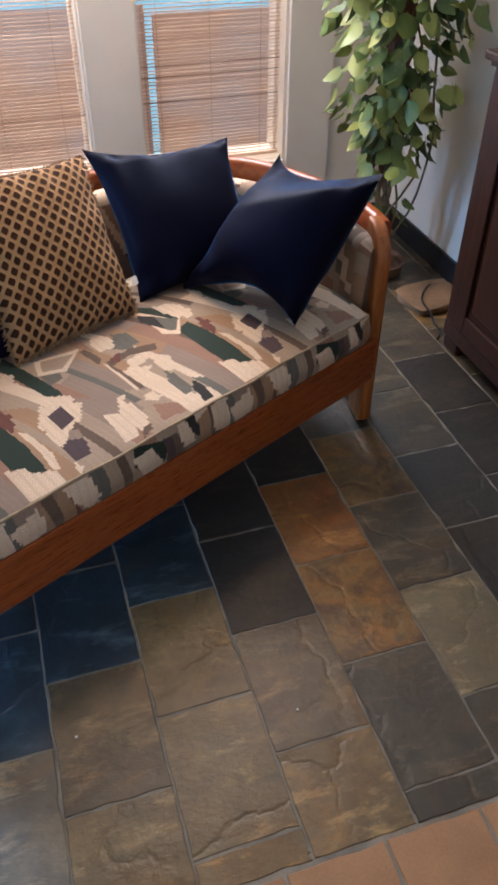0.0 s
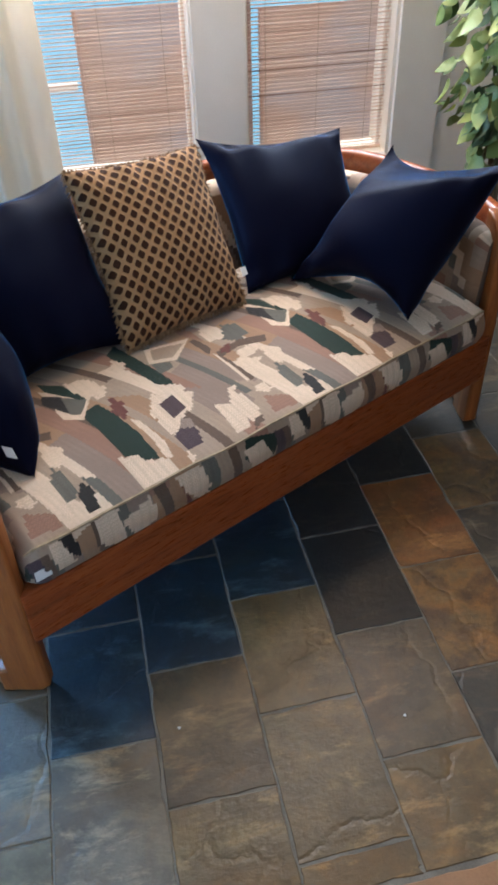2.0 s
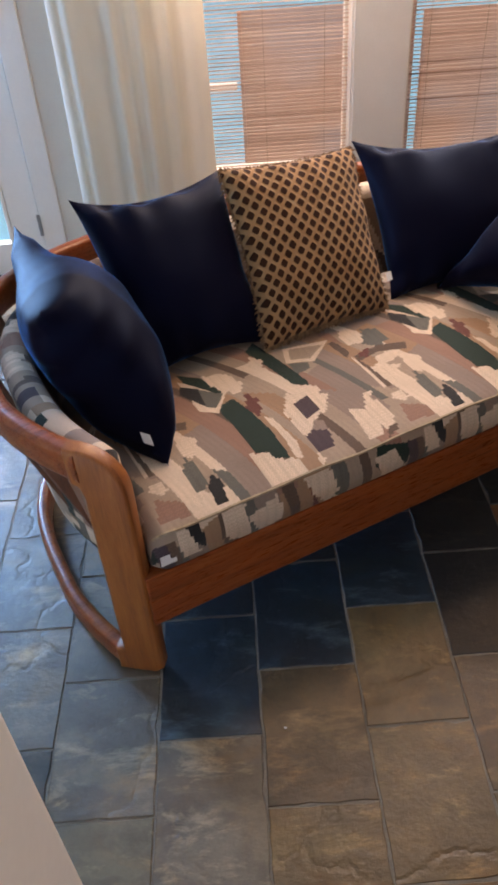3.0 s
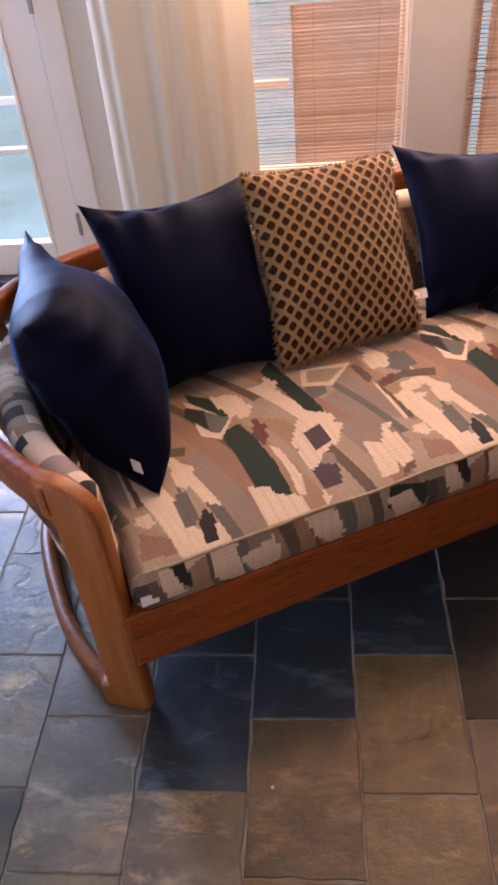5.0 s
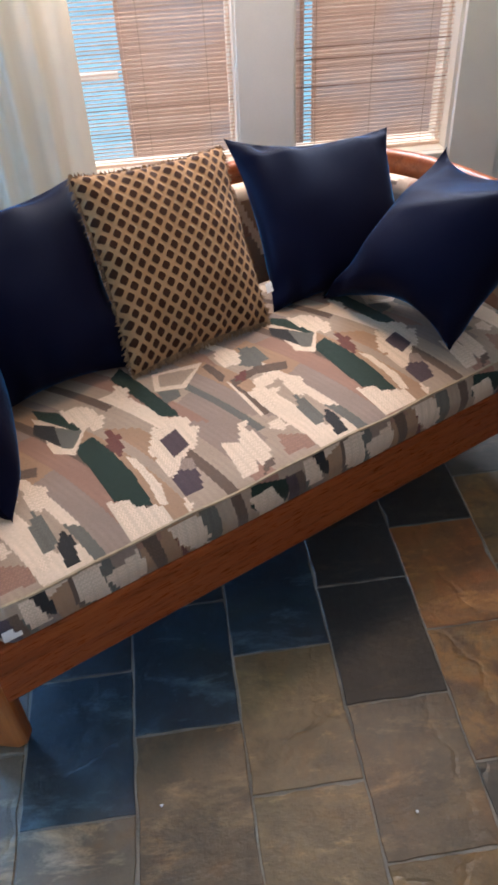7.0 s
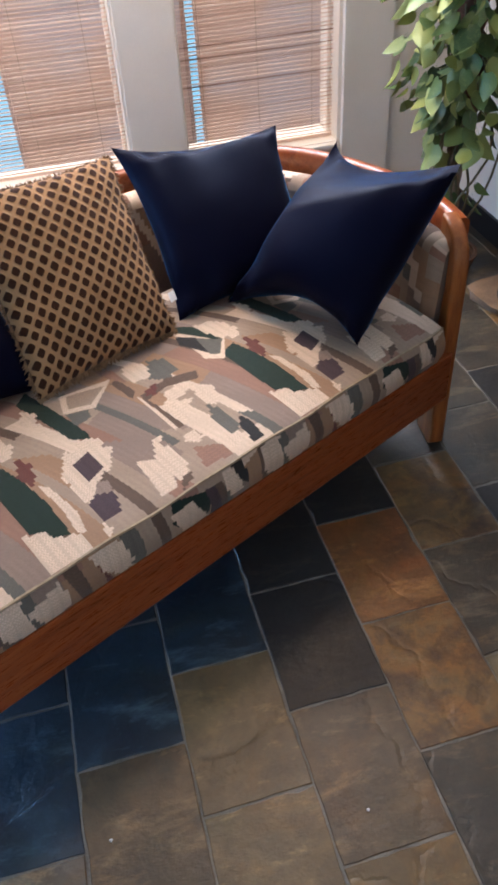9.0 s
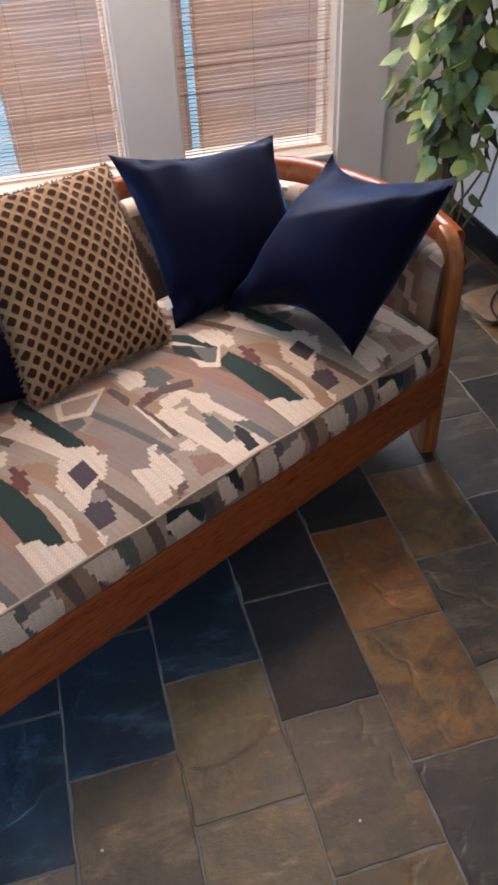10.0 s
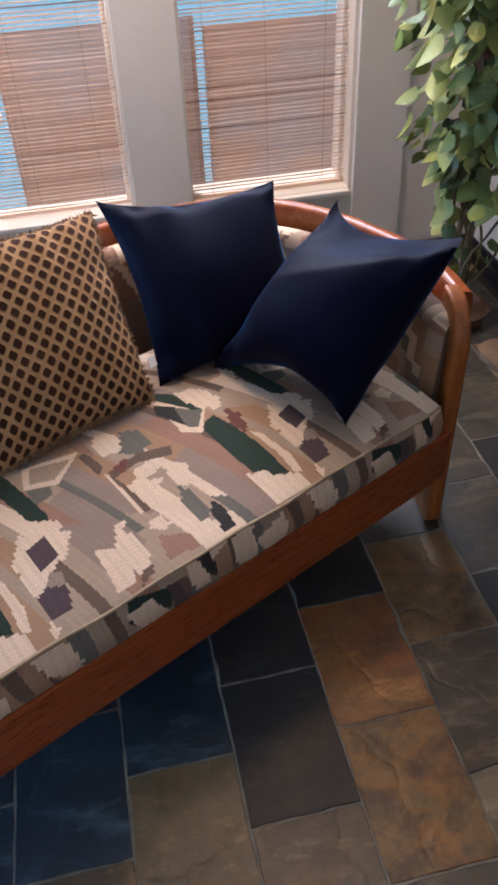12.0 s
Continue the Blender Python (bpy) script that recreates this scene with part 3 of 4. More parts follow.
STAR = [
    (0.008, CREAM, [(0.511, 0.243), (0.531, 0.232), (0.55, 0.26), (0.572, 0.249), (0.593, 0.227), (0.58, 0.208), (0.594, 0.193), (0.556, 0.141), (0.541, 0.149), (0.518, 0.121), (0.486, 0.091), (0.466, 0.106), (0.473, 0.123), (0.464, 0.134), (0.474, 0.157), (0.464, 0.173)]),
    (0, MAUVE, [(0.55, 0.214), (0.55, 0.156), (0.506, 0.142), (0.504, 0.201)]),
    (0, LILAC, [(0.518, 0.131), (0.536, 0.12), (0.528, 0.09), (0.494, 0.104)]),
    (0.006, MAUVE, [(0.493, 0.106), (0.528, 0.09), (0.513, 0.039), (0.472, 0.036), (0.471, 0.091)]),
    (0.006, CREAM, [(0.467, 0.04), (0.475, 0.019), (0.459, -0.001), (0.456, 0.017)]),
]
GREEN_BAND = [
    (0.008, RED, [(0.428, 0.297), (0.443, 0.264), (0.429, 0.209), (0.409, 0.206), (0.406, 0.25)]),
    (0, CREAM, [(0.423, 0.202), (0.439, 0.179), (0.447, 0.091), (0.434, 0.04), (0.42, 0.049), (0.428, 0.115)]),
    (0.01, CREAM, [(0.339, 0.101), (0.387, 0.085), (0.383, 0.07), (0.422, 0.044), (0.422, 0.006), (0.337, 0.004), (0.337, 0.041)]),
    (0, GREEN, [(0.354, 0.283), (0.395, 0.294), (0.408, 0.226), (0.415, 0.148), (0.41, 0.055), (0.379, 0.068), (0.376, 0.09), (0.35, 0.1), (0.349, 0.182), (0.347, 0.26)]),
    (0.008, CREAM, [(0.424, 0.364), (0.445, 0.339), (0.421, 0.303), (0.401, 0.308)]),
]
BACK_ROW = [
    (0, TAUPE, [(0.707, 0.366), (0.726, 0.371), (0.734, 0.307), (0.714, 0.286)]),
    (0.008, CREAM, [(0.775, 0.435), (0.803, 0.369), (0.789, 0.322), (0.748, 0.337), (0.752, 0.378)]),
    (0.008, GREY, [(0.816, 0.378), (0.848, 0.364), (0.852, 0.3), (0.81, 0.292), (0.782, 0.318)]),
    (0.008, ROSE, [(0.698, 0.472), (0.739, 0.403), (0.744, 0.33), (0.716, 0.384)]),
    (0, TAUPE, [(0.734, 0.286), (0.813, 0.295), (0.88, 0.272), (0.867, 0.246), (0.795, 0.272), (0.728, 0.261)]),
    (0.006, RED, [(0.752, 0.293), (0.783, 0.295), (0.766, 0.268), (0.74, 0.273)]),
]
LOZENGES = [
    (0.006, CREAM, [(0.775, 0.258), (0.812, 0.265), (0.847, 0.242), (0.798, 0.222), (0.768, 0.236)]),
    (0.006, CREAM, [(0.829, 0.215), (0.852, 0.233), (0.872, 0.214), (0.867, 0.173), (0.84, 0.155), (0.824, 0.171), (0.823, 0.196)]),
    (0.006, CREAM, [(0.739, 0.23), (0.817, 0.206), (0.781, 0.183), (0.764, 0.151), (0.749, 0.161)]),
    (0, CREAM, [(0.724, 0.289), (0.729, 0.275), (0.735, 0.149), (0.725, 0.148)]),
    (0, TAUPE, [(0.73, 0.272), (0.739, 0.254), (0.748, 0.146), (0.734, 0.147)]),
    (0.006, CREAM, [(0.728, 0.126), (0.754, 0.119), (0.757, 0.091), (0.738, 0.089), (0.718, 0.109)]),
    (0.006, ROSE, [(0.718, 0.083), (0.774, 0.05), (0.771, 0.017), (0.704, 0.02)]),
]
FRONT_ROW = [
    (0.008, CREAM, [(0.669, 0.155), (0.693, 0.152), (0.676, 0.132), (0.686, 0.116), (0.685, 0.058), (0.671, 0.031), (0.642, 0.024), (0.648, 0.067), (0.644, 0.112)]),
    (0, CREAM, [(0.606, 0.127), (0.642, 0.106), (0.644, 0.052), (0.629, 0.018), (0.592, 0.019), (0.599, 0.067)]),
    (0.006, TAUPE, [(0.647, 0.029), (0.675, 0.036), (0.667, 0.017), (0.635, 0.005)]),
    (0.004, INK, [(0.854, 0.093), (0.863, 0.062), (0.852, 0.014), (0.826, 0.012), (0.832, 0.063)]),
    (0.008, GREY, [(0.823, 0.17), (0.84, 0.136), (0.836, 0.071), (0.81, 0.042), (0.801, 0.11)]),
    (0.008, CREAM, [(0.794, 0.06), (0.823, 0.06), (0.801, 0.025), (0.778, 0.029)]),
]
HEXAGON = [
    (0, CREAM, [(0.929, 0.432), (1.015, 0.332), (0.957, 0.26), (0.922, 0.291)]),
    (0, INK, [(0.926, 0.41), (0.96, 0.374), (0.944, 0.298), (0.911, 0.377)]),
    (0.003, GREY, [(0.958, 0.372), (1.002, 0.325), (0.962, 0.282), (0.943, 0.296)]),
    (0, GREEN, [(0.939, 0.464), (0.983, 0.418), (1.002, 0.328), (0.987, 0.335), (0.939, 0.422)]),
    (0.008, CREAM, [(0.988, 0.418), (1.03, 0.409), (1.054, 0.371), (1.033, 0.329), (1.005, 0.325), (0.99, 0.372)]),
]
EDGE_BAND = [
    (0.006, TAUPE, [(0.819, -0.001), (0.845, -0.001), (0.862, -0.109), (0.823, -0.092)]),
    (0.008, CREAM, [(0.721, -0.001), (0.748, -0.001), (0.773, -0.08), (0.732, -0.076)]),
    (0.008, CREAM, [(0.827, -0.001), (0.882, -0.001), (0.875, -0.035), (0.862, -0.094), (0.833, -0.086)]),
    (0.008, CREAM, [(0.879, -0.037), (0.958, -0.014), (0.966, -0.088), (0.917, -0.112)]),
    (0.006, INK, [(0.747, -0.001), (0.777, -0.001), (0.786, -0.072), (0.764, -0.048)]),
    (0, TAUPE, [(0.965, -0.001), (0.996, -0.001), (1.012, -0.097), (0.992, -0.108)]),
]
EDGE_BLOCKS = [
    (0, GREEN, [(0.596, -0.001), (0.683, -0.022), (0.676, -0.091), (0.624, -0.093), (0.586, -0.048)]),
    (0.004, CREAM, [(0.585, -0.027), (0.639, -0.022), (0.678, -0.093), (0.62, -0.107)]),
    (0.004, RED, [(1.028, -0.015), (1.037, -0.043), (1.071, -0.118), (1.051, -0.121)]),
    (0, GREY, [(1.091, -0.001), (1.126, -0.002), (1.133, -0.049), (1.135, -0.124), (1.085, -0.07)]),
    (0.008, CREAM, [(1.007, -0.001), (1.084, -0.002), (1.108, -0.072), (1.086, -0.108), (1.034, -0.042), (1.029, -0.011)]),
    (0, MAUVE, [(0.675, -0.018), (0.699, -0.019), (0.716, -0.107), (0.686, -0.107)]),
    (0, TAUPE, [(0.699, -0.019), (0.718, -0.02), (0.731, -0.099), (0.716, -0.107)]),
]
MOTIFS = RHOMBUS + STAR + GREEN_BAND + BACK_ROW + LOZENGES + FRONT_ROW + HEXAGON + EDGE_BAND + EDGE_BLOCKS


def inside(px, py, poly):
    r = np.zeros(px.shape, bool)
    for (x0, y0), (x1, y1) in zip(poly, poly[1:] + poly[:1]):
        hit = ((y0 > py) != (y1 > py)) & (px < (x1 - x0) * (py - y0) / ((y1 - y0) or 1e-9) + x0)
        r ^= hit
    return r


def kilim(x, y):
    """The cloth's colour at a place (x along the seat, y from its front edge)."""
    bend = 0.12 * y + 0.38 * y * np.abs(y)
    q = (x + bend + 0.12) % PERIOD
    c = np.empty((len(x), 3))
    pal = np.array([BEIGE, ROSE, CREAM, BEIGE, CREAM, SAND, GREY, BEIGE, LILAC])
    for k, (s, col) in enumerate(STRIPES):
        on = q >= s
        # each stripe is woven in lengths that end in small steps
        size = 0.15 + 0.09 * ((k * 7) % 5) / 4
        m = np.floor((y + 0.037 * k + np.round((q - s) / 0.012) * 0.012 * (0.8, -0.3, 0.0)[k % 3]) / size).astype(int)
        pick = pal[(m * 5 + k * 3 + (m * k) % 4) % len(pal)]
        c[on] = np.where((m % 3 != 1)[:, None], np.array(col)[None, :], pick)[on]
    streak = 0.95 + 0.1 * (np.sin(q * 420) * 0.5 + 0.5) * (np.sin(y * 37 + q * 60) * 0.5 + 0.5)
    c *= streak[:, None]
    for k, (step, col, poly) in enumerate(MOTIFS):
        mid = sum(p[0] for p in poly) / len(poly)
        xr = (x - mid + PERIOD / 2) % PERIOD - PERIOD / 2 + mid
        sx_, sy_ = (np.round(xr / step) * step, np.round(y / step) * step) if step else (xr, y)
        on = inside(sx_, sy_, poly)
        if not on.any():
            continue
        # flecks of the neighbouring yarn show through
        weave = 0.9 + 0.2 * (np.sin(xr * 900 + k) * np.sin(y * 700 + 2 * k) > 0.25)
        c[on] = np.array(col)[None, :] * weave[on][:, None]
    return np.clip(c, 0, 1)


def grid_cloth(name, pos, uv, material, parent, caps=True):
    """A quad sheet from an array of points; uv gives each point's place on the cloth."""
    ni, nj = pos.shape[:2]
    idx = np.arange(ni * nj).reshape(ni, nj)
    quads = np.stack([idx[:-1, :-1], idx[1:, :-1], idx[1:, 1:], idx[:-1, 1:]], -1).reshape(-1, 4)
    faces = quads.tolist()
    if caps:
        faces += [idx[0, :].tolist(), idx[-1, ::-1].tolist()]
    me = bpy.data.meshes.new(name)
    me.from_pydata(pos.reshape(-1, 3).tolist(), [], faces)
    me.shade_smooth()
    fl = uv.reshape(-1, 2)
    cen = fl[quads].mean(1)
    col = kilim(cen[:, 0], cen[:, 1])
    full = np.ones((len(quads) * 4 + (2 * nj if caps else 0), 4), np.float32)
    full[: len(quads) * 4, :3] = np.repeat(col, 4, 0)
    full[len(quads) * 4:, :3] = TAUPE
    at = me.color_attributes.new("tint", "FLOAT_COLOR", "CORNER")
    at.data.foreach_set("color", full.ravel())
    me.materials.append(material)
    ob = new(name, me)
    ob.parent = parent
    return ob


def seat_points(nx=470, ns=250):
    u = np.linspace(0, 1, nx)[:, None]
    s = np.linspace(-0.1, 0.64, ns)[None, :]
    U, S_ = np.broadcast_arrays(u, s)
    top = np.clip(S_, 0, None)
    y = np.where(S_ < 0, -0.014 * np.sin(np.pi * np.clip((S_ + 0.1) / 0.1, 0, 1)) - 0.004, top - 0.004)
    z = np.where(S_ < 0, 0.333 + (S_ + 0.1) * 1.0, 0.433 + 0.026 * np.sin(np.pi * np.clip(top / 0.64, 0, 1)) ** 0.7)
    # soft hollows and lumps
    z = z + np.where(S_ > 0, 0.004 * np.sin(7 * U + 1) * np.sin(9 * S_ + 0.5) * np.clip(S_ / 0.1, 0, 1), 0)
    end = np.abs(2 * U - 1)
    e = np.clip((end - 0.95) / 0.05, 0, 1)
    z = 0.333 + (z - 0.333) * (0.3 + 0.7 * np.sqrt(np.clip(1 - e ** 2, 0, 1)))
    y = y + 0.03 * e ** 2 * np.clip(1 - S_ / 0.2, 0, 1)
    x = 0.056 + 1.404 * U
    return np.stack([x, y, z], -1), np.stack([x, S_], -1)


pos, uv = seat_points()
seat = grid_cloth("seat_cushion", pos, uv, KILIM, sofa)
edge = [tuple(p) for p in pos[3:-3:6, 34]]
part("piping", sweep([(x, y - 0.002 + 0.0015 * math.sin(31 * x), z + 0.0005 + 0.002 * math.sin(17 * x + 1)) for x, y, z in edge], rounded(0.0065, 0.0065, 0.003, 2)), PIPING, seat, "cream corded piping", smooth=True)
part("label_tag", box(0.066, 0.1, -0.0175, -0.016, 0.362, 0.388), LABEL, seat, "small white cloth label")


def pad_points(n2=70):
    """The upholstered pad inside the arms and the back: a rounded section along the frame's plan."""
    path = np.array(horseshoe(0.8, 0.875, front=0.045, n=260, z=0.0, swing=0.072))
    d = np.gradient(path, axis=0)
    d /= np.linalg.norm(d, axis=1, keepdims=True)
    side = np.stack([d[:, 1], -d[:, 0], 0 * d[:, 0]], 1)
    arc = np.concatenate([[0], np.cumsum(np.linalg.norm(np.diff(path, axis=0), axis=1))])
    t = np.linspace(0, 1, n2)
    prof = np.array(rounded(0.07, 0.33, 0.034, 8))
    k = len(prof)
    closed = np.vstack([prof, prof[:1]])
    seg = np.concatenate([[0], np.cumsum(np.linalg.norm(np.diff(closed, axis=0), axis=1))])
    a = np.interp(t * seg[-1], seg, closed[:, 0])
    b = np.interp(t * seg[-1], seg, closed[:, 1])
    # leans in towards the seat at its foot
    near = np.clip(np.minimum(arc, arc[-1] - arc) / 0.05, 0.02, 1)
    close = np.sqrt(1 - (1 - near) ** 2)[:, None]
    across = a[None, :] * close + 0.06 * (0.18 - b)[None, :]
    height = b[None, :] * (0.85 + 0.15 * close) + 0.455
    pts = path[:, None, :] + side[:, None, :] * across[:, :, None] + np.array([0, 0, 1.0])[None, None, :] * height[:, :, None]
    uvs = np.stack(np.broadcast_arrays(arc[:, None] + 0.2, (t * seg[-1])[None, :] * 0.9), -1)
    return pts, uvs


pos, uv = pad_points()
grid_cloth("backrest_pad", pos, uv, KILIM, sofa)


def pillow(tl, tr, br, bl, puff, material, name, label, category="cushion", n=44, seed=0, crease=1.0, pull=0.12, facet=0.0, sag=0.0, view_push=None, reach=(0.9, 2.2), rise=0.0):
    """A stuffed square between four corners given in the sofa's frame."""
    c = [Vector(v) for v in (tl, tr, br, bl)]
    mid = sum(c, Vector()) / 4
    nrm = (c[1] - c[3]).cross(c[0] - c[2]).normalized()
    rnd = random.Random(seed)
    ph = [rnd.uniform(0, 6.28) for _ in range(6)]
    bm = bmesh.new()
    uvl = bm.loops.layers.uv.new("cloth")
    where = {}
    for side in (1, -1):
        grid = []
        for i in range(n + 1):
            row = []
            for j in range(n + 1):
                u, v = i / n, j / n
                a, b = 2 * u - 1, 2 * v - 1
                uu = u - pull * 0.5 * a * (1 - b ** 2) * abs(a) ** 2
                vv = v - pull * 0.5 * b * (1 - a ** 2) * abs(b) ** 2
                p = (c[0] * (1 - uu) + c[1] * uu) * (1 - vv) + (c[3] * (1 - uu) + c[2] * uu) * vv
                # the first edge sags in behind its first corner
                p = p.lerp(c[3] * (1 - uu) + c[2] * uu, sag * math.sin(math.pi * u ** 0.7) * (1 - v) ** 2)
                # the last edge rides up between its corners
                p = p.lerp(c[0] * (1 - uu) + c[1] * uu, rise * math.sin(math.pi * u) * v ** 3)
                if view_push:
                    # the upper part is pushed back along the camera's ray to keep its outline
                    p = p + Vector(view_push) * max(0.0, 1 - u * reach[0] - v * reach[1])
                t = max(0.0, (1 - a ** 2) * (1 - b ** 2)) ** 0.45
                if facet and side > 0:
                    # shaped to catch the light: a flat slope runs in from the first edge
                    t *= min(1.0, 0.12 + 0.88 * v / (facet * (1 - 0.75 * u) + 0.01))
                # puckers run in from the seams, and soft dents over the face
                ru, rv = 1 - abs(a), 1 - abs(b)
                puck = 0.017 * math.sin(21 * u + ph[0] + 2 * math.sin(5 * u + ph[1])) * math.exp(-rv * 4.5) * min(1, ru * 4, rv * 12)
                puck += 0.012 * math.sin(13 * v + ph[2] + 2 * math.sin(6 * v + ph[3])) * math.exp(-ru * 4.5) * min(1, rv * 4, ru * 12)
                w = crease * (puck + noise.noise(p * 7.0 + Vector((seed, 0, side))) * 0.012 * t)
                vert = bm.verts.new(p + nrm * side * (puff * t + w * (1 if t > 0 else 0)) - mid)
                where[vert] = (u, v)
                row.append(vert)
            grid.append(row)
        for i in range(n):
            for j in range(n):
                q = (grid[i][j], grid[i + 1][j], grid[i + 1][j + 1], grid[i][j + 1])
                f = bm.faces.new(q if side < 0 else q[::-1])
                for lp in f.loops:
                    lp[uvl].uv = where[lp.vert]
    bmesh.ops.remove_doubles(bm, verts=bm.verts, dist=1e-5)
    bmesh.ops.recalc_face_normals(bm, faces=bm.faces)
    ob = mesh_object(name, bm, material, True)
    ob.matrix_world = SOFA_M @ Matrix.Translation(mid)
    return tagged(ob, label, category, "cushions on the sofa"), c, mid, nrm


def cloth_tag(cushion, place, along, out):
    """A small folded label sewn into a seam."""
    a, o = Vector(along).normalized(), Vector(out).normalized()
    q = a.cross(o).normalized()
    bm = box(0, 0.024, -0.0007, 0.0007, -0.012, 0.012)
    m = Matrix((o, q, a)).transposed().to_4x4()
    m.translation = place
    bmesh.ops.transform(bm, verts=bm.verts, matrix=m)
    part("label_tag", bm, LABEL, cushion, "small white cloth label")


pillow((0.225, 0.76, 0.825), (0.64, 0.78, 0.80), (0.6, 0.46, 0.455), (0.24, 0.47, 0.455), 0.085, NAVY, "cushion", "square navy sateen cushion leaning on the sofa back", seed=1, facet=0.1, sag=0.03)
cb, cc, cm, cn = pillow((1.053, 0.777, 0.79), (1.492, 0.645, 0.755), (1.38, 0.37, 0.45), (0.98, 0.46, 0.455), 0.085, NAVY, "cushion", "navy sateen cushion beside the patterned one, white label on its seam", seed=2, facet=0.12, sag=0.02)
cloth_tag(cb, Vector((0.985, 0.472, 0.525)) - cm, (0.07, 0.3, 0.33), (-0.9, -0.3, 0.15))
cy, cc, cm, cn = pillow((0.595, 0.69, 0.835), (1.0, 0.70, 0.805), (0.94, 0.42, 0.465), (0.56, 0.42, 0.465), 0.07, LATTICE, "patterned_cushion", "tan cushion with a dark brown lozenge lattice and fringed edges", seed=3, crease=0.7, pull=0.06)
# fringe of short looped yarn round the patterned cushion
bm = bmesh.new()
rnd = random.Random(12)
for k in range(4):
    a, b = cc[k], cc[(k + 1) % 4]
    outw = ((a + b) / 2 - cm).normalized()
    for i in range(330):
        f = (i + rnd.random()) / 330
        p = a.lerp(b, f) - outw * (0.012 * (1 - (2 * f - 1) ** 2) + 0.004) - cm
        length = rnd.uniform(0.006, 0.021)
        d = (outw + Vector((rnd.uniform(-0.7, 0.7), rnd.uniform(-0.7, 0.7), rnd.uniform(-0.7, 0.7)))).normalized()
        sd = d.cross(cn).normalized() * rnd.uniform(0.0022, 0.005)
        up = d.cross(sd).normalized() * 0.0015
        q = p + d * length + Vector((0, 0, -0.007))
        v = [bm.verts.new(w) for w in (p - sd - up, p + sd - up, p + up, q)]
        for t in ((0, 1, 3), (1, 2, 3), (2, 0, 3), (0, 2, 1)):
            bm.faces.new([v[j] for j in t])
fr = part("fringe", bm, FRINGE, cy, "short brown yarn fringe")
fr["kind"] = "stuff"
pillow((1.39, 0.33, 0.822), (1.47, 0.028, 0.819), (1.196, 0.062, 0.466), (1.12, 0.44, 0.455), 0.11, NAVY, "cushion", "navy sateen cushion tipped on its corner against the arm", seed=4, facet=0.3, sag=0.1, pull=0.06, view_push=(0.22, 0.2, -0.115), rise=0.13)
cl, cc, cm, cn = pillow((0.08, 0.70, 0.84), (0.28, 0.54, 0.46), (0.17, 0.15, 0.455), (0.015, 0.31, 0.80), 0.125, NAVY, "cushion", "navy sateen cushion leaning on the arm, blue in the window light", seed=5, facet=0.45, view_push=(0.03, 0.2, -0.1), reach=(0.2, 1.5))
cloth_tag(cl, Vector((0.136, 0.196, 0.52)) - cm, (0.0, -0.3, -0.35), (0.4, -0.6, 0.0))

# ---- cabinet ----
def make_cabinet():
    c = thing("cabinet", pose(1.815, 1.005, 0), "dark reddish mahogany cabinet with panelled doors on bracket feet", "cabinet")
    dpt = RIGHT_X - 0.018 - 1.815
    part("body", box(0.012, dpt, -1.1, 0.0, 0.07, 0.955, 0.004), MAHOGANY, c)
    part("top", box(-0.03, dpt, -1.13, 0.03, 0.972, 1.0, 0.008), MAHOGANY, c)
    part("cornice", box(-0.014, dpt, -1.114, 0.014, 0.9555, 0.9715, 0.005), MAHOGANY, c)
    part("plinth", box(-0.006, dpt, -1.106, 0.006, 0.05, 0.11, 0.006), MAHOGANY, c)
    for y in (-0.09, -1.1):
        part("foot", box(0.0, 0.09, y, y + 0.09, 0.0, 0.0495, 0.01), MAHOGANY, c)
    part("corner_post", box(-0.006, 0.0115, -0.06, 0.0, 0.112, 0.953, 0.005), MAHOGANY, c)
    for k in range(2):
        y1 = -0.062 - k * 0.5
        d = part("door", box(0.001, 0.0115, y1 - 0.49, y1, 0.115, 0.95, 0.002), MAHOGANY, c)
        for args in ((-0.012, 0.0005, y1 - 0.055, y1 - 0.001, 0.116, 0.949), (-0.012, 0.0005, y1 - 0.489, y1 - 0.435, 0.116, 0.949), (-0.012, 0.0005, y1 - 0.434, y1 - 0.056, 0.116, 0.18), (-0.012, 0.0005, y1 - 0.434, y1 - 0.056, 0.885, 0.949)):
            part("frame_member", box(*args, 0.004), MAHOGANY, d)
        part("panel", box(-0.009, 0.0005, y1 - 0.41, y1 - 0.08, 0.21, 0.855, 0.008), MAHOGANY, d)
    return c


make_cabinet()
cable = []
for i in range(33):
    f = i / 32
    over = max(0.0, min(1.0, (f - 0.42) / 0.12))
    cable.append((1.805 + 0.15 * f * f + 0.03 * math.sin(6 * f), 1.03 + 0.3 * f - 0.03 * math.sin(4.5 * f), 0.0055 + 0.034 * over * over * (3 - 2 * over)))
tagged(mesh_object("cable", sweep(cable, rounded(0.007, 0.007, 0.0033, 2)), CORD, True), "thin black cable running over the stone slab to the cabinet", "cable")

# ---- climbing plant ----
slab = bmesh.new()
bmesh.ops.create_icosphere(slab, subdivisions=3, radius=1)
for v in slab.verts:
    f = 1 + 0.1 * noise.noise(v.co * 1.4) + 0.05 * noise.noise(v.co * 5)
    square = (abs(v.co.x) ** 5 + abs(v.co.y) ** 5 + abs(v.co.z) ** 5) ** 0.2
    v.co = Vector((v.co.x / square * 0.125 * f, v.co.y / square * 0.1 * f, 0.016 + max(-0.016, min(0.014, v.co.z * 0.05 * f)) + 0.003 * noise.noise(v.co * 3)))
    v.co.z = max(v.co.z, 0.0)
stone = mesh_object("stone_slab", slab, STONE, True)
stone.matrix_world = pose(1.93, 1.3, 0.001, 0, 0, 8)
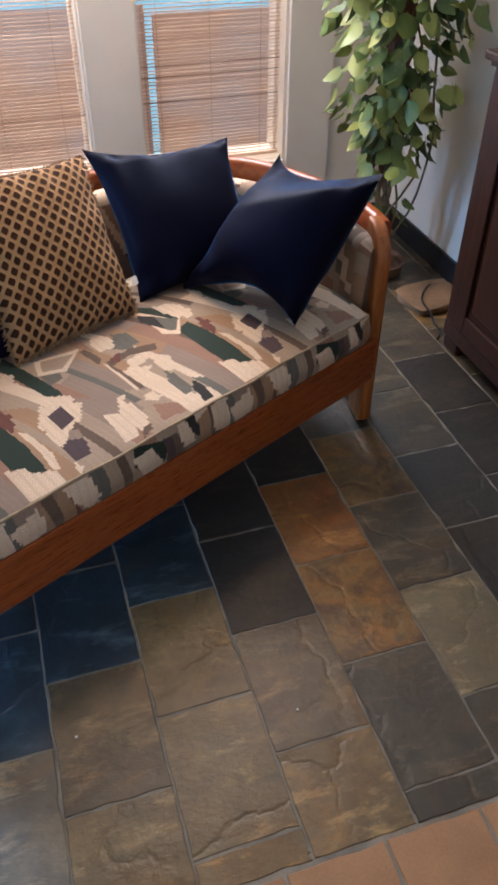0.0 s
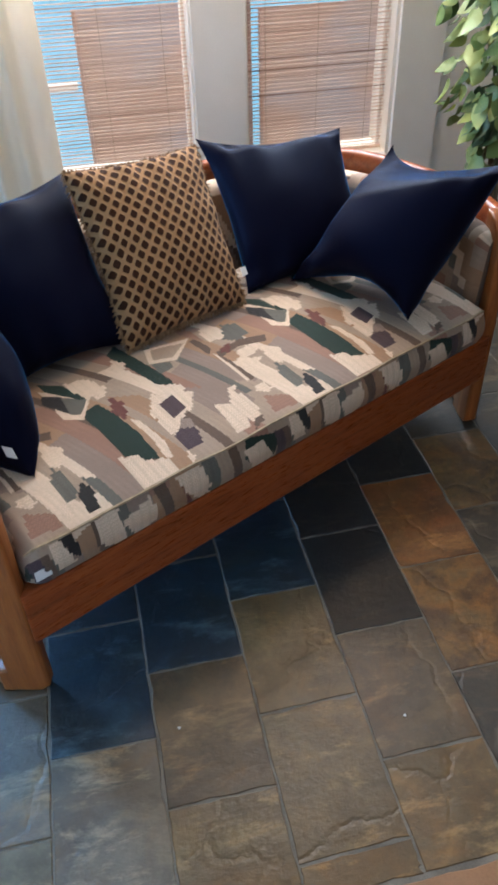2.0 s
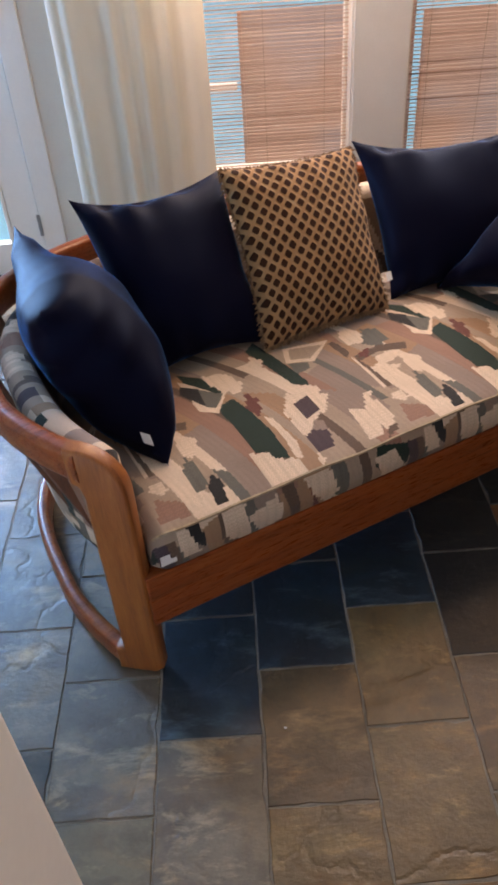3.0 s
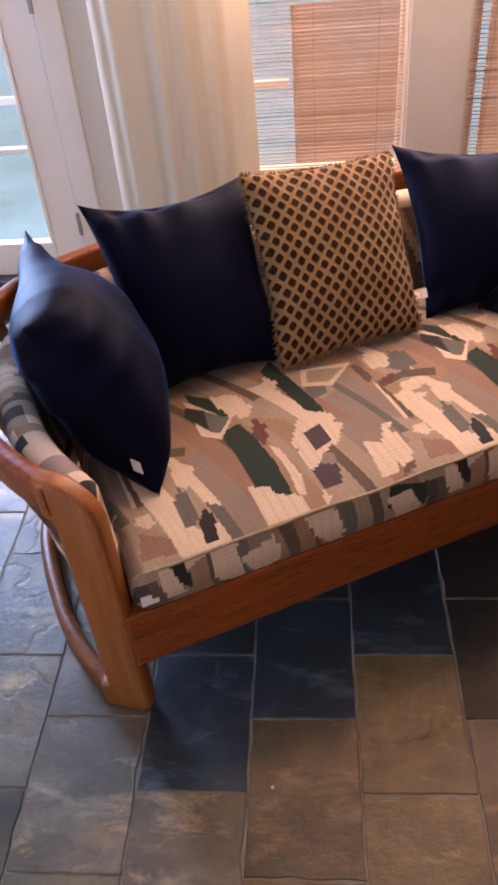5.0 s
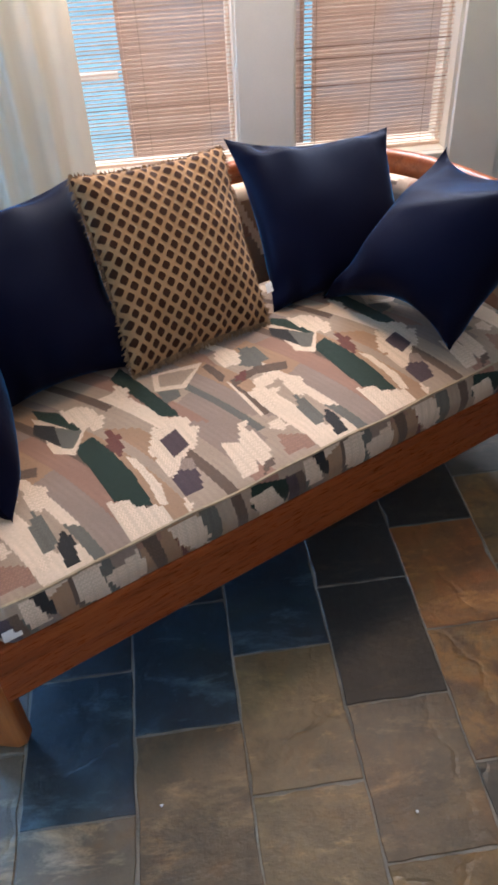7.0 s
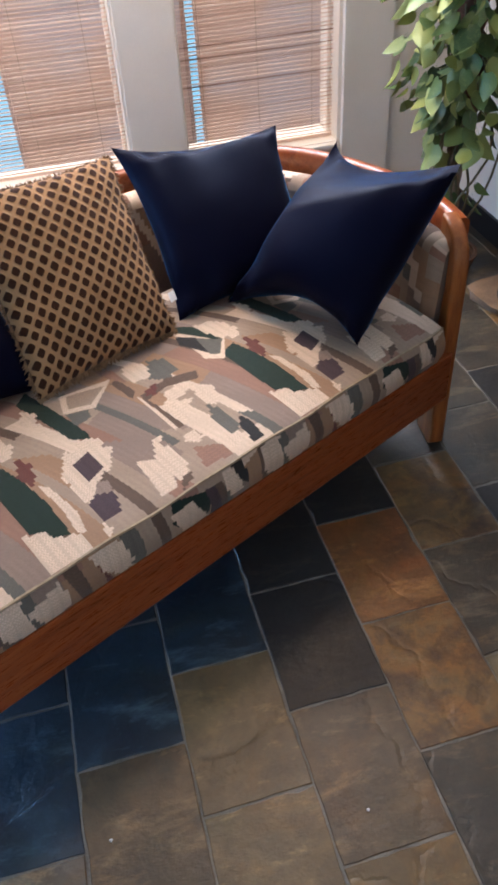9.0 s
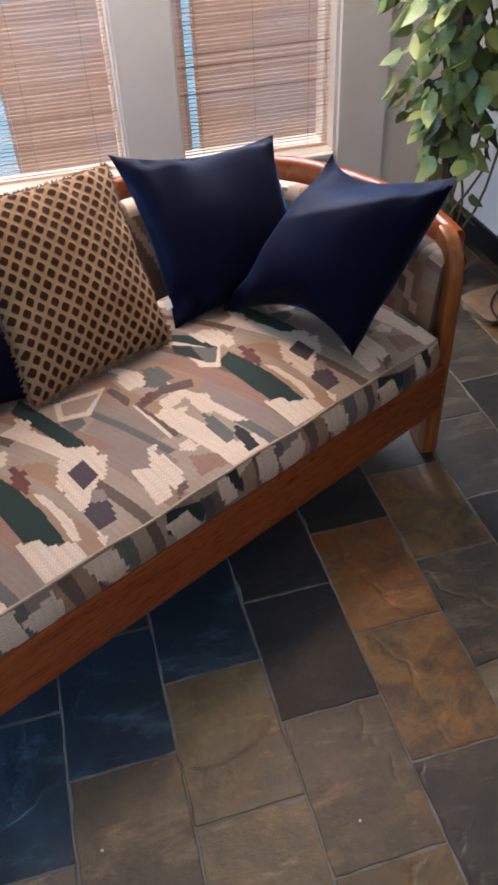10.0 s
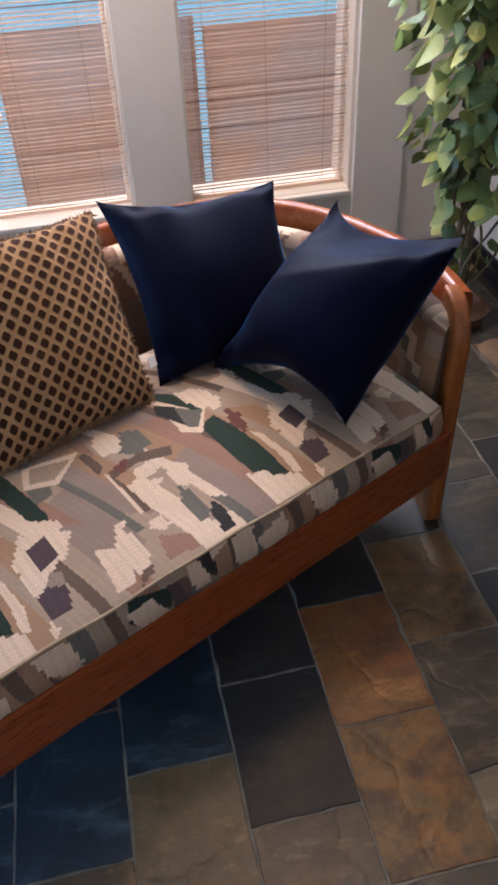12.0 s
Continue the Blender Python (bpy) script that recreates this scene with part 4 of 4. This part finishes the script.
tagged(stone, "rough beige stone slab lying on the slate", "stone")


def lathe(profile, seg=36):
    bm = bmesh.new()
    rings = [[bm.verts.new((r * math.cos(2 * math.pi * i / seg), r * math.sin(2 * math.pi * i / seg), z)) for i in range(seg)] for r, z in profile]
    for r0, r1 in zip(rings, rings[1:]):
        for i in range(seg):
            bm.faces.new((r0[i], r0[(i + 1) % seg], r1[(i + 1) % seg], r1[i]))
    bm.faces.new(rings[0][::-1]), bm.faces.new(rings[-1])
    bmesh.ops.recalc_face_normals(bm, faces=bm.faces)
    return bm


PLANT = (1.82, 1.6)
plant = thing("climbing_plant", pose(PLANT[0], PLANT[1], 0), "tall variegated pothos climbing a bark pole in a clay dish", "plant")
part("dish", lathe([(0.08, 0.001), (0.105, 0.012), (0.115, 0.05), (0.12, 0.054), (0.12, 0.06), (0.108, 0.06), (0.1, 0.045), (0.04, 0.045)]), CLAY, plant, "brown clay dish", smooth=True)
pole = lathe([(0.05 + 0.009 * math.sin(9 * i) + 0.006 * math.sin(23 * i), 0.55 + i * 0.03) for i in range(36)], 16)
for v in pole.verts:
    v.co.x += 0.016 * noise.noise(v.co * 13) - 0.02 * (v.co.z - 0.5)
    v.co.y += 0.016 * noise.noise(v.co * 13 + Vector((7, 0, 0)))
part("pole", pole, BARK, plant, "brown coir bark pole")
for k in range(3):
    # bare pale stems wind round each other below the bark
    pts = []
    for i in range(26):
        f = i / 25
        a2 = 2.1 * k + 9 * f
        pts.append((0.017 * math.cos(a2) + 0.012 * math.sin(5 * f + k), 0.017 * math.sin(a2), 0.045 + 0.56 * f))
    part("stem", sweep(pts, rounded(0.021, 0.021, 0.0102, 3), up=(0.3, 1, 0)), STEM, plant, "bare pale twisted stem", smooth=True)


def leaf_mesh(seed):
    """A heart-shaped leaf, hanging from its stalk along -z, folded a little on its midrib."""
    rnd = random.Random(seed)
    curl, fold = rnd.uniform(0.2, 1.3), rnd.uniform(0.1, 0.9)
    bm = bmesh.new()
    outline = [(0.0, 0.0), (0.04, 0.17), (0.12, 0.29), (0.24, 0.37), (0.38, 0.39), (0.52, 0.36), (0.66, 0.29), (0.79, 0.2), (0.9, 0.1), (1.0, 0.0)]
    midrib, left, right = [], [], []
    for f, w in outline:
        bend = curl * f * f * 0.4
        midrib.append(bm.verts.new((0, -bend, -f)))
        if w:
            up = 0.14 * (1 - min(1, f * 4)) if f < 0.25 else 0
            left.append(bm.verts.new((-w, -bend + fold * w * 0.6, -f + up)))
            right.append(bm.verts.new((w, -bend + fold * w * 0.6, -f + up)))
    for sidev, flip in ((left, False), (right, True)):
        chain = [midrib[0]] + sidev + [midrib[-1]]
        for i in range(len(outline) - 1):
            a, b, c, d = midrib[i], midrib[i + 1], chain[i + 1], chain[i]
            vs = [v for k, v in enumerate((a, b, c, d)) if v not in (a, b, c, d)[:k]]
            if len(vs) >= 3:
                bm.faces.new(vs[::-1] if flip else vs)
    # stalk
    v = [bm.verts.new(w) for w in ((-0.012, 0, 0), (0.012, 0, 0), (0.0, 0.02, 0.0), (0.0, 0.12, 0.5))]
    for t in ((0, 1, 3), (1, 2, 3), (2, 0, 3)):
        bm.faces.new([v[j] for j in t])
    bmesh.ops.recalc_face_normals(bm, faces=bm.faces)
    me = bpy.data.meshes.new("leaf")
    bm.to_mesh(me)
    bm.free()
    me.shade_smooth()
    me.materials.append(LEAF)
    return me


LEAVES = [leaf_mesh(s) for s in range(6)]
rnd = random.Random(21)
for i in range(299):
    # most leaves hang in trails from the upper pole, a few sit low on the bare stems
    h = 0.5 + 0.95 * rnd.random() ** 0.85 if i > 22 else rnd.uniform(0.2, 0.52)
    spread = (0.3 if h > 0.95 else 0.24 if h > 0.66 else 0.17 if h > 0.5 else 0.1) * rnd.uniform(0.2, 1.0) ** 0.6
    ang = rnd.uniform(0, 2 * math.pi) if i % 3 == 0 else radians(rnd.uniform(150, 345))
    x, y = spread * math.cos(ang), spread * math.sin(ang) * 0.85
    x = min(x, RIGHT_X - PLANT[0] - 0.04)
    y = min(y, WALL_Y - PLANT[1] - 0.06)
    ob = new("leaf", rnd.choice(LEAVES))
    ob.parent = plant
    size = rnd.uniform(0.045, 0.092) * (0.8 if h < 0.5 else 1)
    out = math.degrees(math.atan2(y, x)) + 90
    ob.matrix_local = pose(x, y, h, rnd.uniform(-48, 8), rnd.uniform(-28, 28), out + rnd.uniform(-60, 60)) @ Matrix.Diagonal((size * rnd.uniform(0.95, 1.25), size, size, 1))
# the smaller leaves behind them, too many to tell apart
inner = bmesh.new()
for i in range(240):
    h = 0.5 + 0.95 * rnd.random() ** 0.8
    spread = (0.26 if h > 0.9 else 0.2) * rnd.uniform(0.15, 1.0) ** 0.7
    ang = rnd.uniform(0, 2 * math.pi)
    x, y = min(spread * math.cos(ang), RIGHT_X - PLANT[0] - 0.05), min(spread * math.sin(ang) * 0.9, WALL_Y - PLANT[1] - 0.07)
    size = rnd.uniform(0.03, 0.065)
    m = pose(x, y, h, rnd.uniform(-60, 10), rnd.uniform(-40, 40), math.degrees(ang) + 90 + rnd.uniform(-80, 80)) @ Matrix.Diagonal((size * 1.1, size, size, 1))
    first = len(inner.verts)
    inner.from_mesh(rnd.choice(LEAVES))
    inner.verts.ensure_lookup_table()
    for v in inner.verts[first:]:
        v.co = m @ v.co
part("foliage", inner, FOLIAGE, plant, "small green and yellow leaves", smooth=True)["kind"] = "stuff"
for i in range(9):
    ang = rnd.uniform(0, 6.28)
    r0 = rnd.uniform(0.05, 0.16)
    pts = []
    for k in range(16):
        f = k / 15
        a2 = ang + 3.5 * f + 0.9 * math.sin(7 * f + i)
        r = 0.045 + (r0 - 0.045) * math.sin(math.pi * f)
        pts.append((min(r * math.cos(a2), 0.16), r * math.sin(a2), 0.07 + 1.2 * f * (0.6 + 0.05 * i)))
    part("vine", sweep(pts, rounded(0.009, 0.009, 0.0042, 2), up=(0.3, 1, 0)), VINE, plant, smooth=True)

# ---- small white flecks on the floor ----
def fleck(x, y, seed):
    bm = bmesh.new()
    bmesh.ops.create_icosphere(bm, subdivisions=2, radius=0.0032)
    for v in bm.verts:
        v.co *= 1 + 0.5 * noise.noise(v.co * 300 + Vector((seed, 0, 0)))
        v.co.z *= 0.5
    ob = mesh_object("crumb", bm, LABEL, True)
    ob.matrix_world = pose(x, y, 0.0028, 0, 0, 40 * seed)
    tagged(ob, "tiny white crumb lying on the slate floor", "crumb", "crumbs on the floor")


fleck(0.771, -0.231, 1)
fleck(0.292, -0.146, 2)

# ---- floor tiles ----
COL0, COLW, ROWH = 0.243, 0.2232, 0.316


def tile_mesh(name, w, h, d, material, seed, chip=0.002, n=4):
    """A tile with an uneven, slightly chipped outline and a worn upper edge."""
    rnd = random.Random(seed)
    rim = []
    for k in range(4):
        for i in range(n):
            f = i / n - 0.5
            x, y = ((f * w, -h / 2), (w / 2, f * h), (-f * w, h / 2), (-w / 2, -f * h))[k]
            r = rnd.uniform(0, chip) * (2.2 if rnd.random() < 0.12 else 1)
            rim.append((x * (1 - 2 * r / w), y * (1 - 2 * r / h)))
    tilt = (rnd.uniform(-0.004, 0.004), rnd.uniform(-0.003, 0.003))
    bm = bmesh.new()
    top = [bm.verts.new((x * (1 - 0.004 / w), y * (1 - 0.004 / h), x * tilt[0] + y * tilt[1])) for x, y in rim]
    low = [bm.verts.new((x, y, -0.0022)) for x, y in rim]
    foot = [bm.verts.new((x, y, -d)) for x, y in rim]
    bm.faces.new(top)
    for a, b in ((top, low), (low, foot)):
        for i in range(len(rim)):
            j = (i + 1) % len(rim)
            bm.faces.new((a[i], b[i], b[j], a[j]))
    bmesh.ops.recalc_face_normals(bm, faces=bm.faces)
    me = bpy.data.meshes.new(name)
    bm.to_mesh(me)
    bm.free()
    me.materials.append(material)
    return me


SLATE_MESH = {k: [tile_mesh("slate_tile", COLW - 0.0005, ROWH - 0.0005, 0.012, m, 10 * i + ord(k), 0.0032, 8) for i in range(3)] for k, m in SLATE.items()}
CUT_MESH = {}
# which stone lies where: (column, row) counted from the first joint; u carries painted blue light
KIND = {(3, 0): "r", (3, -1): "m", (4, 0): "g", (4, -1): "p", (4, 1): "m", (3, 1): "d", (2, 0): "d", (2, 1): "d", (2, -1): "b", (2, -2): "o",
        (1, 0): "u", (1, -1): "o", (1, -2): "o", (1, 1): "u", (0, 0): "u", (0, 1): "u", (0, -1): "b", (0, -2): "o", (5, 0): "d", (5, -1): "d", (5, 1): "g", (6, 1): "d", (6, 2): "d", (6, 0): "d",
        (3, -2): "g", (5, 2): "g", (6, 3): "g", (5, 3): "b", (4, 2): "g", (-1, 0): "u", (-1, -1): "u", (-2, 0): "h", (-2, -1): "h", (-1, -2): "h", (-2, -2): "p", (-3, -1): "h"}
rnd = random.Random(5)
for col in range(-13, 9):
    x = COL0 + (col + 0.5) * COLW
    off = 0.0 if col % 2 == 0 else 0.158
    for row in range(-3, 7):
        y0 = 0.004 + off + row * ROWH
        y1 = y0 + ROWH
        lo, hi = max(y0, TERRA_Y), min(y1, WALL_Y)
        if hi - lo < 0.03 or x > RIGHT_X + 0.1:
            continue
        k = KIND.get((col, row), rnd.choice("ddggo") if col > -1 else rnd.choice("hhg"))
        cut = round(hi - lo, 3)
        if lo == TERRA_Y and k == "d":
            k = "go"[col % 2]
        if cut < ROWH - 0.002:
            CUT_MESH[k, cut] = CUT_MESH.get((k, cut)) or tile_mesh("slate_tile", COLW - 0.0005, cut - 0.0005, 0.012, SLATE[k], col, 0.0032, 8)
            ob = new("slate_tile", CUT_MESH[k, cut])
        else:
            ob = new("slate_tile", rnd.choice(SLATE_MESH[k]))
        ob.parent = FLOOR
        ob.location = (x, (lo + hi) / 2, rnd.uniform(-0.0008, 0.0008))
TW = 0.2085
TERRA_MESH = [tile_mesh("clay_tile", TW - 0.006, TW - 0.006, 0.012, TERRA, s) for s in range(3)]
for i in range(-16, 8):
    for j in range(12):
        ob = new("clay_tile", rnd.choice(TERRA_MESH))
        ob.parent = FLOOR
        ob.location = (0.627 + (i + 0.5) * TW, TERRA_Y - 0.004 - (j + 0.5) * TW, 0)
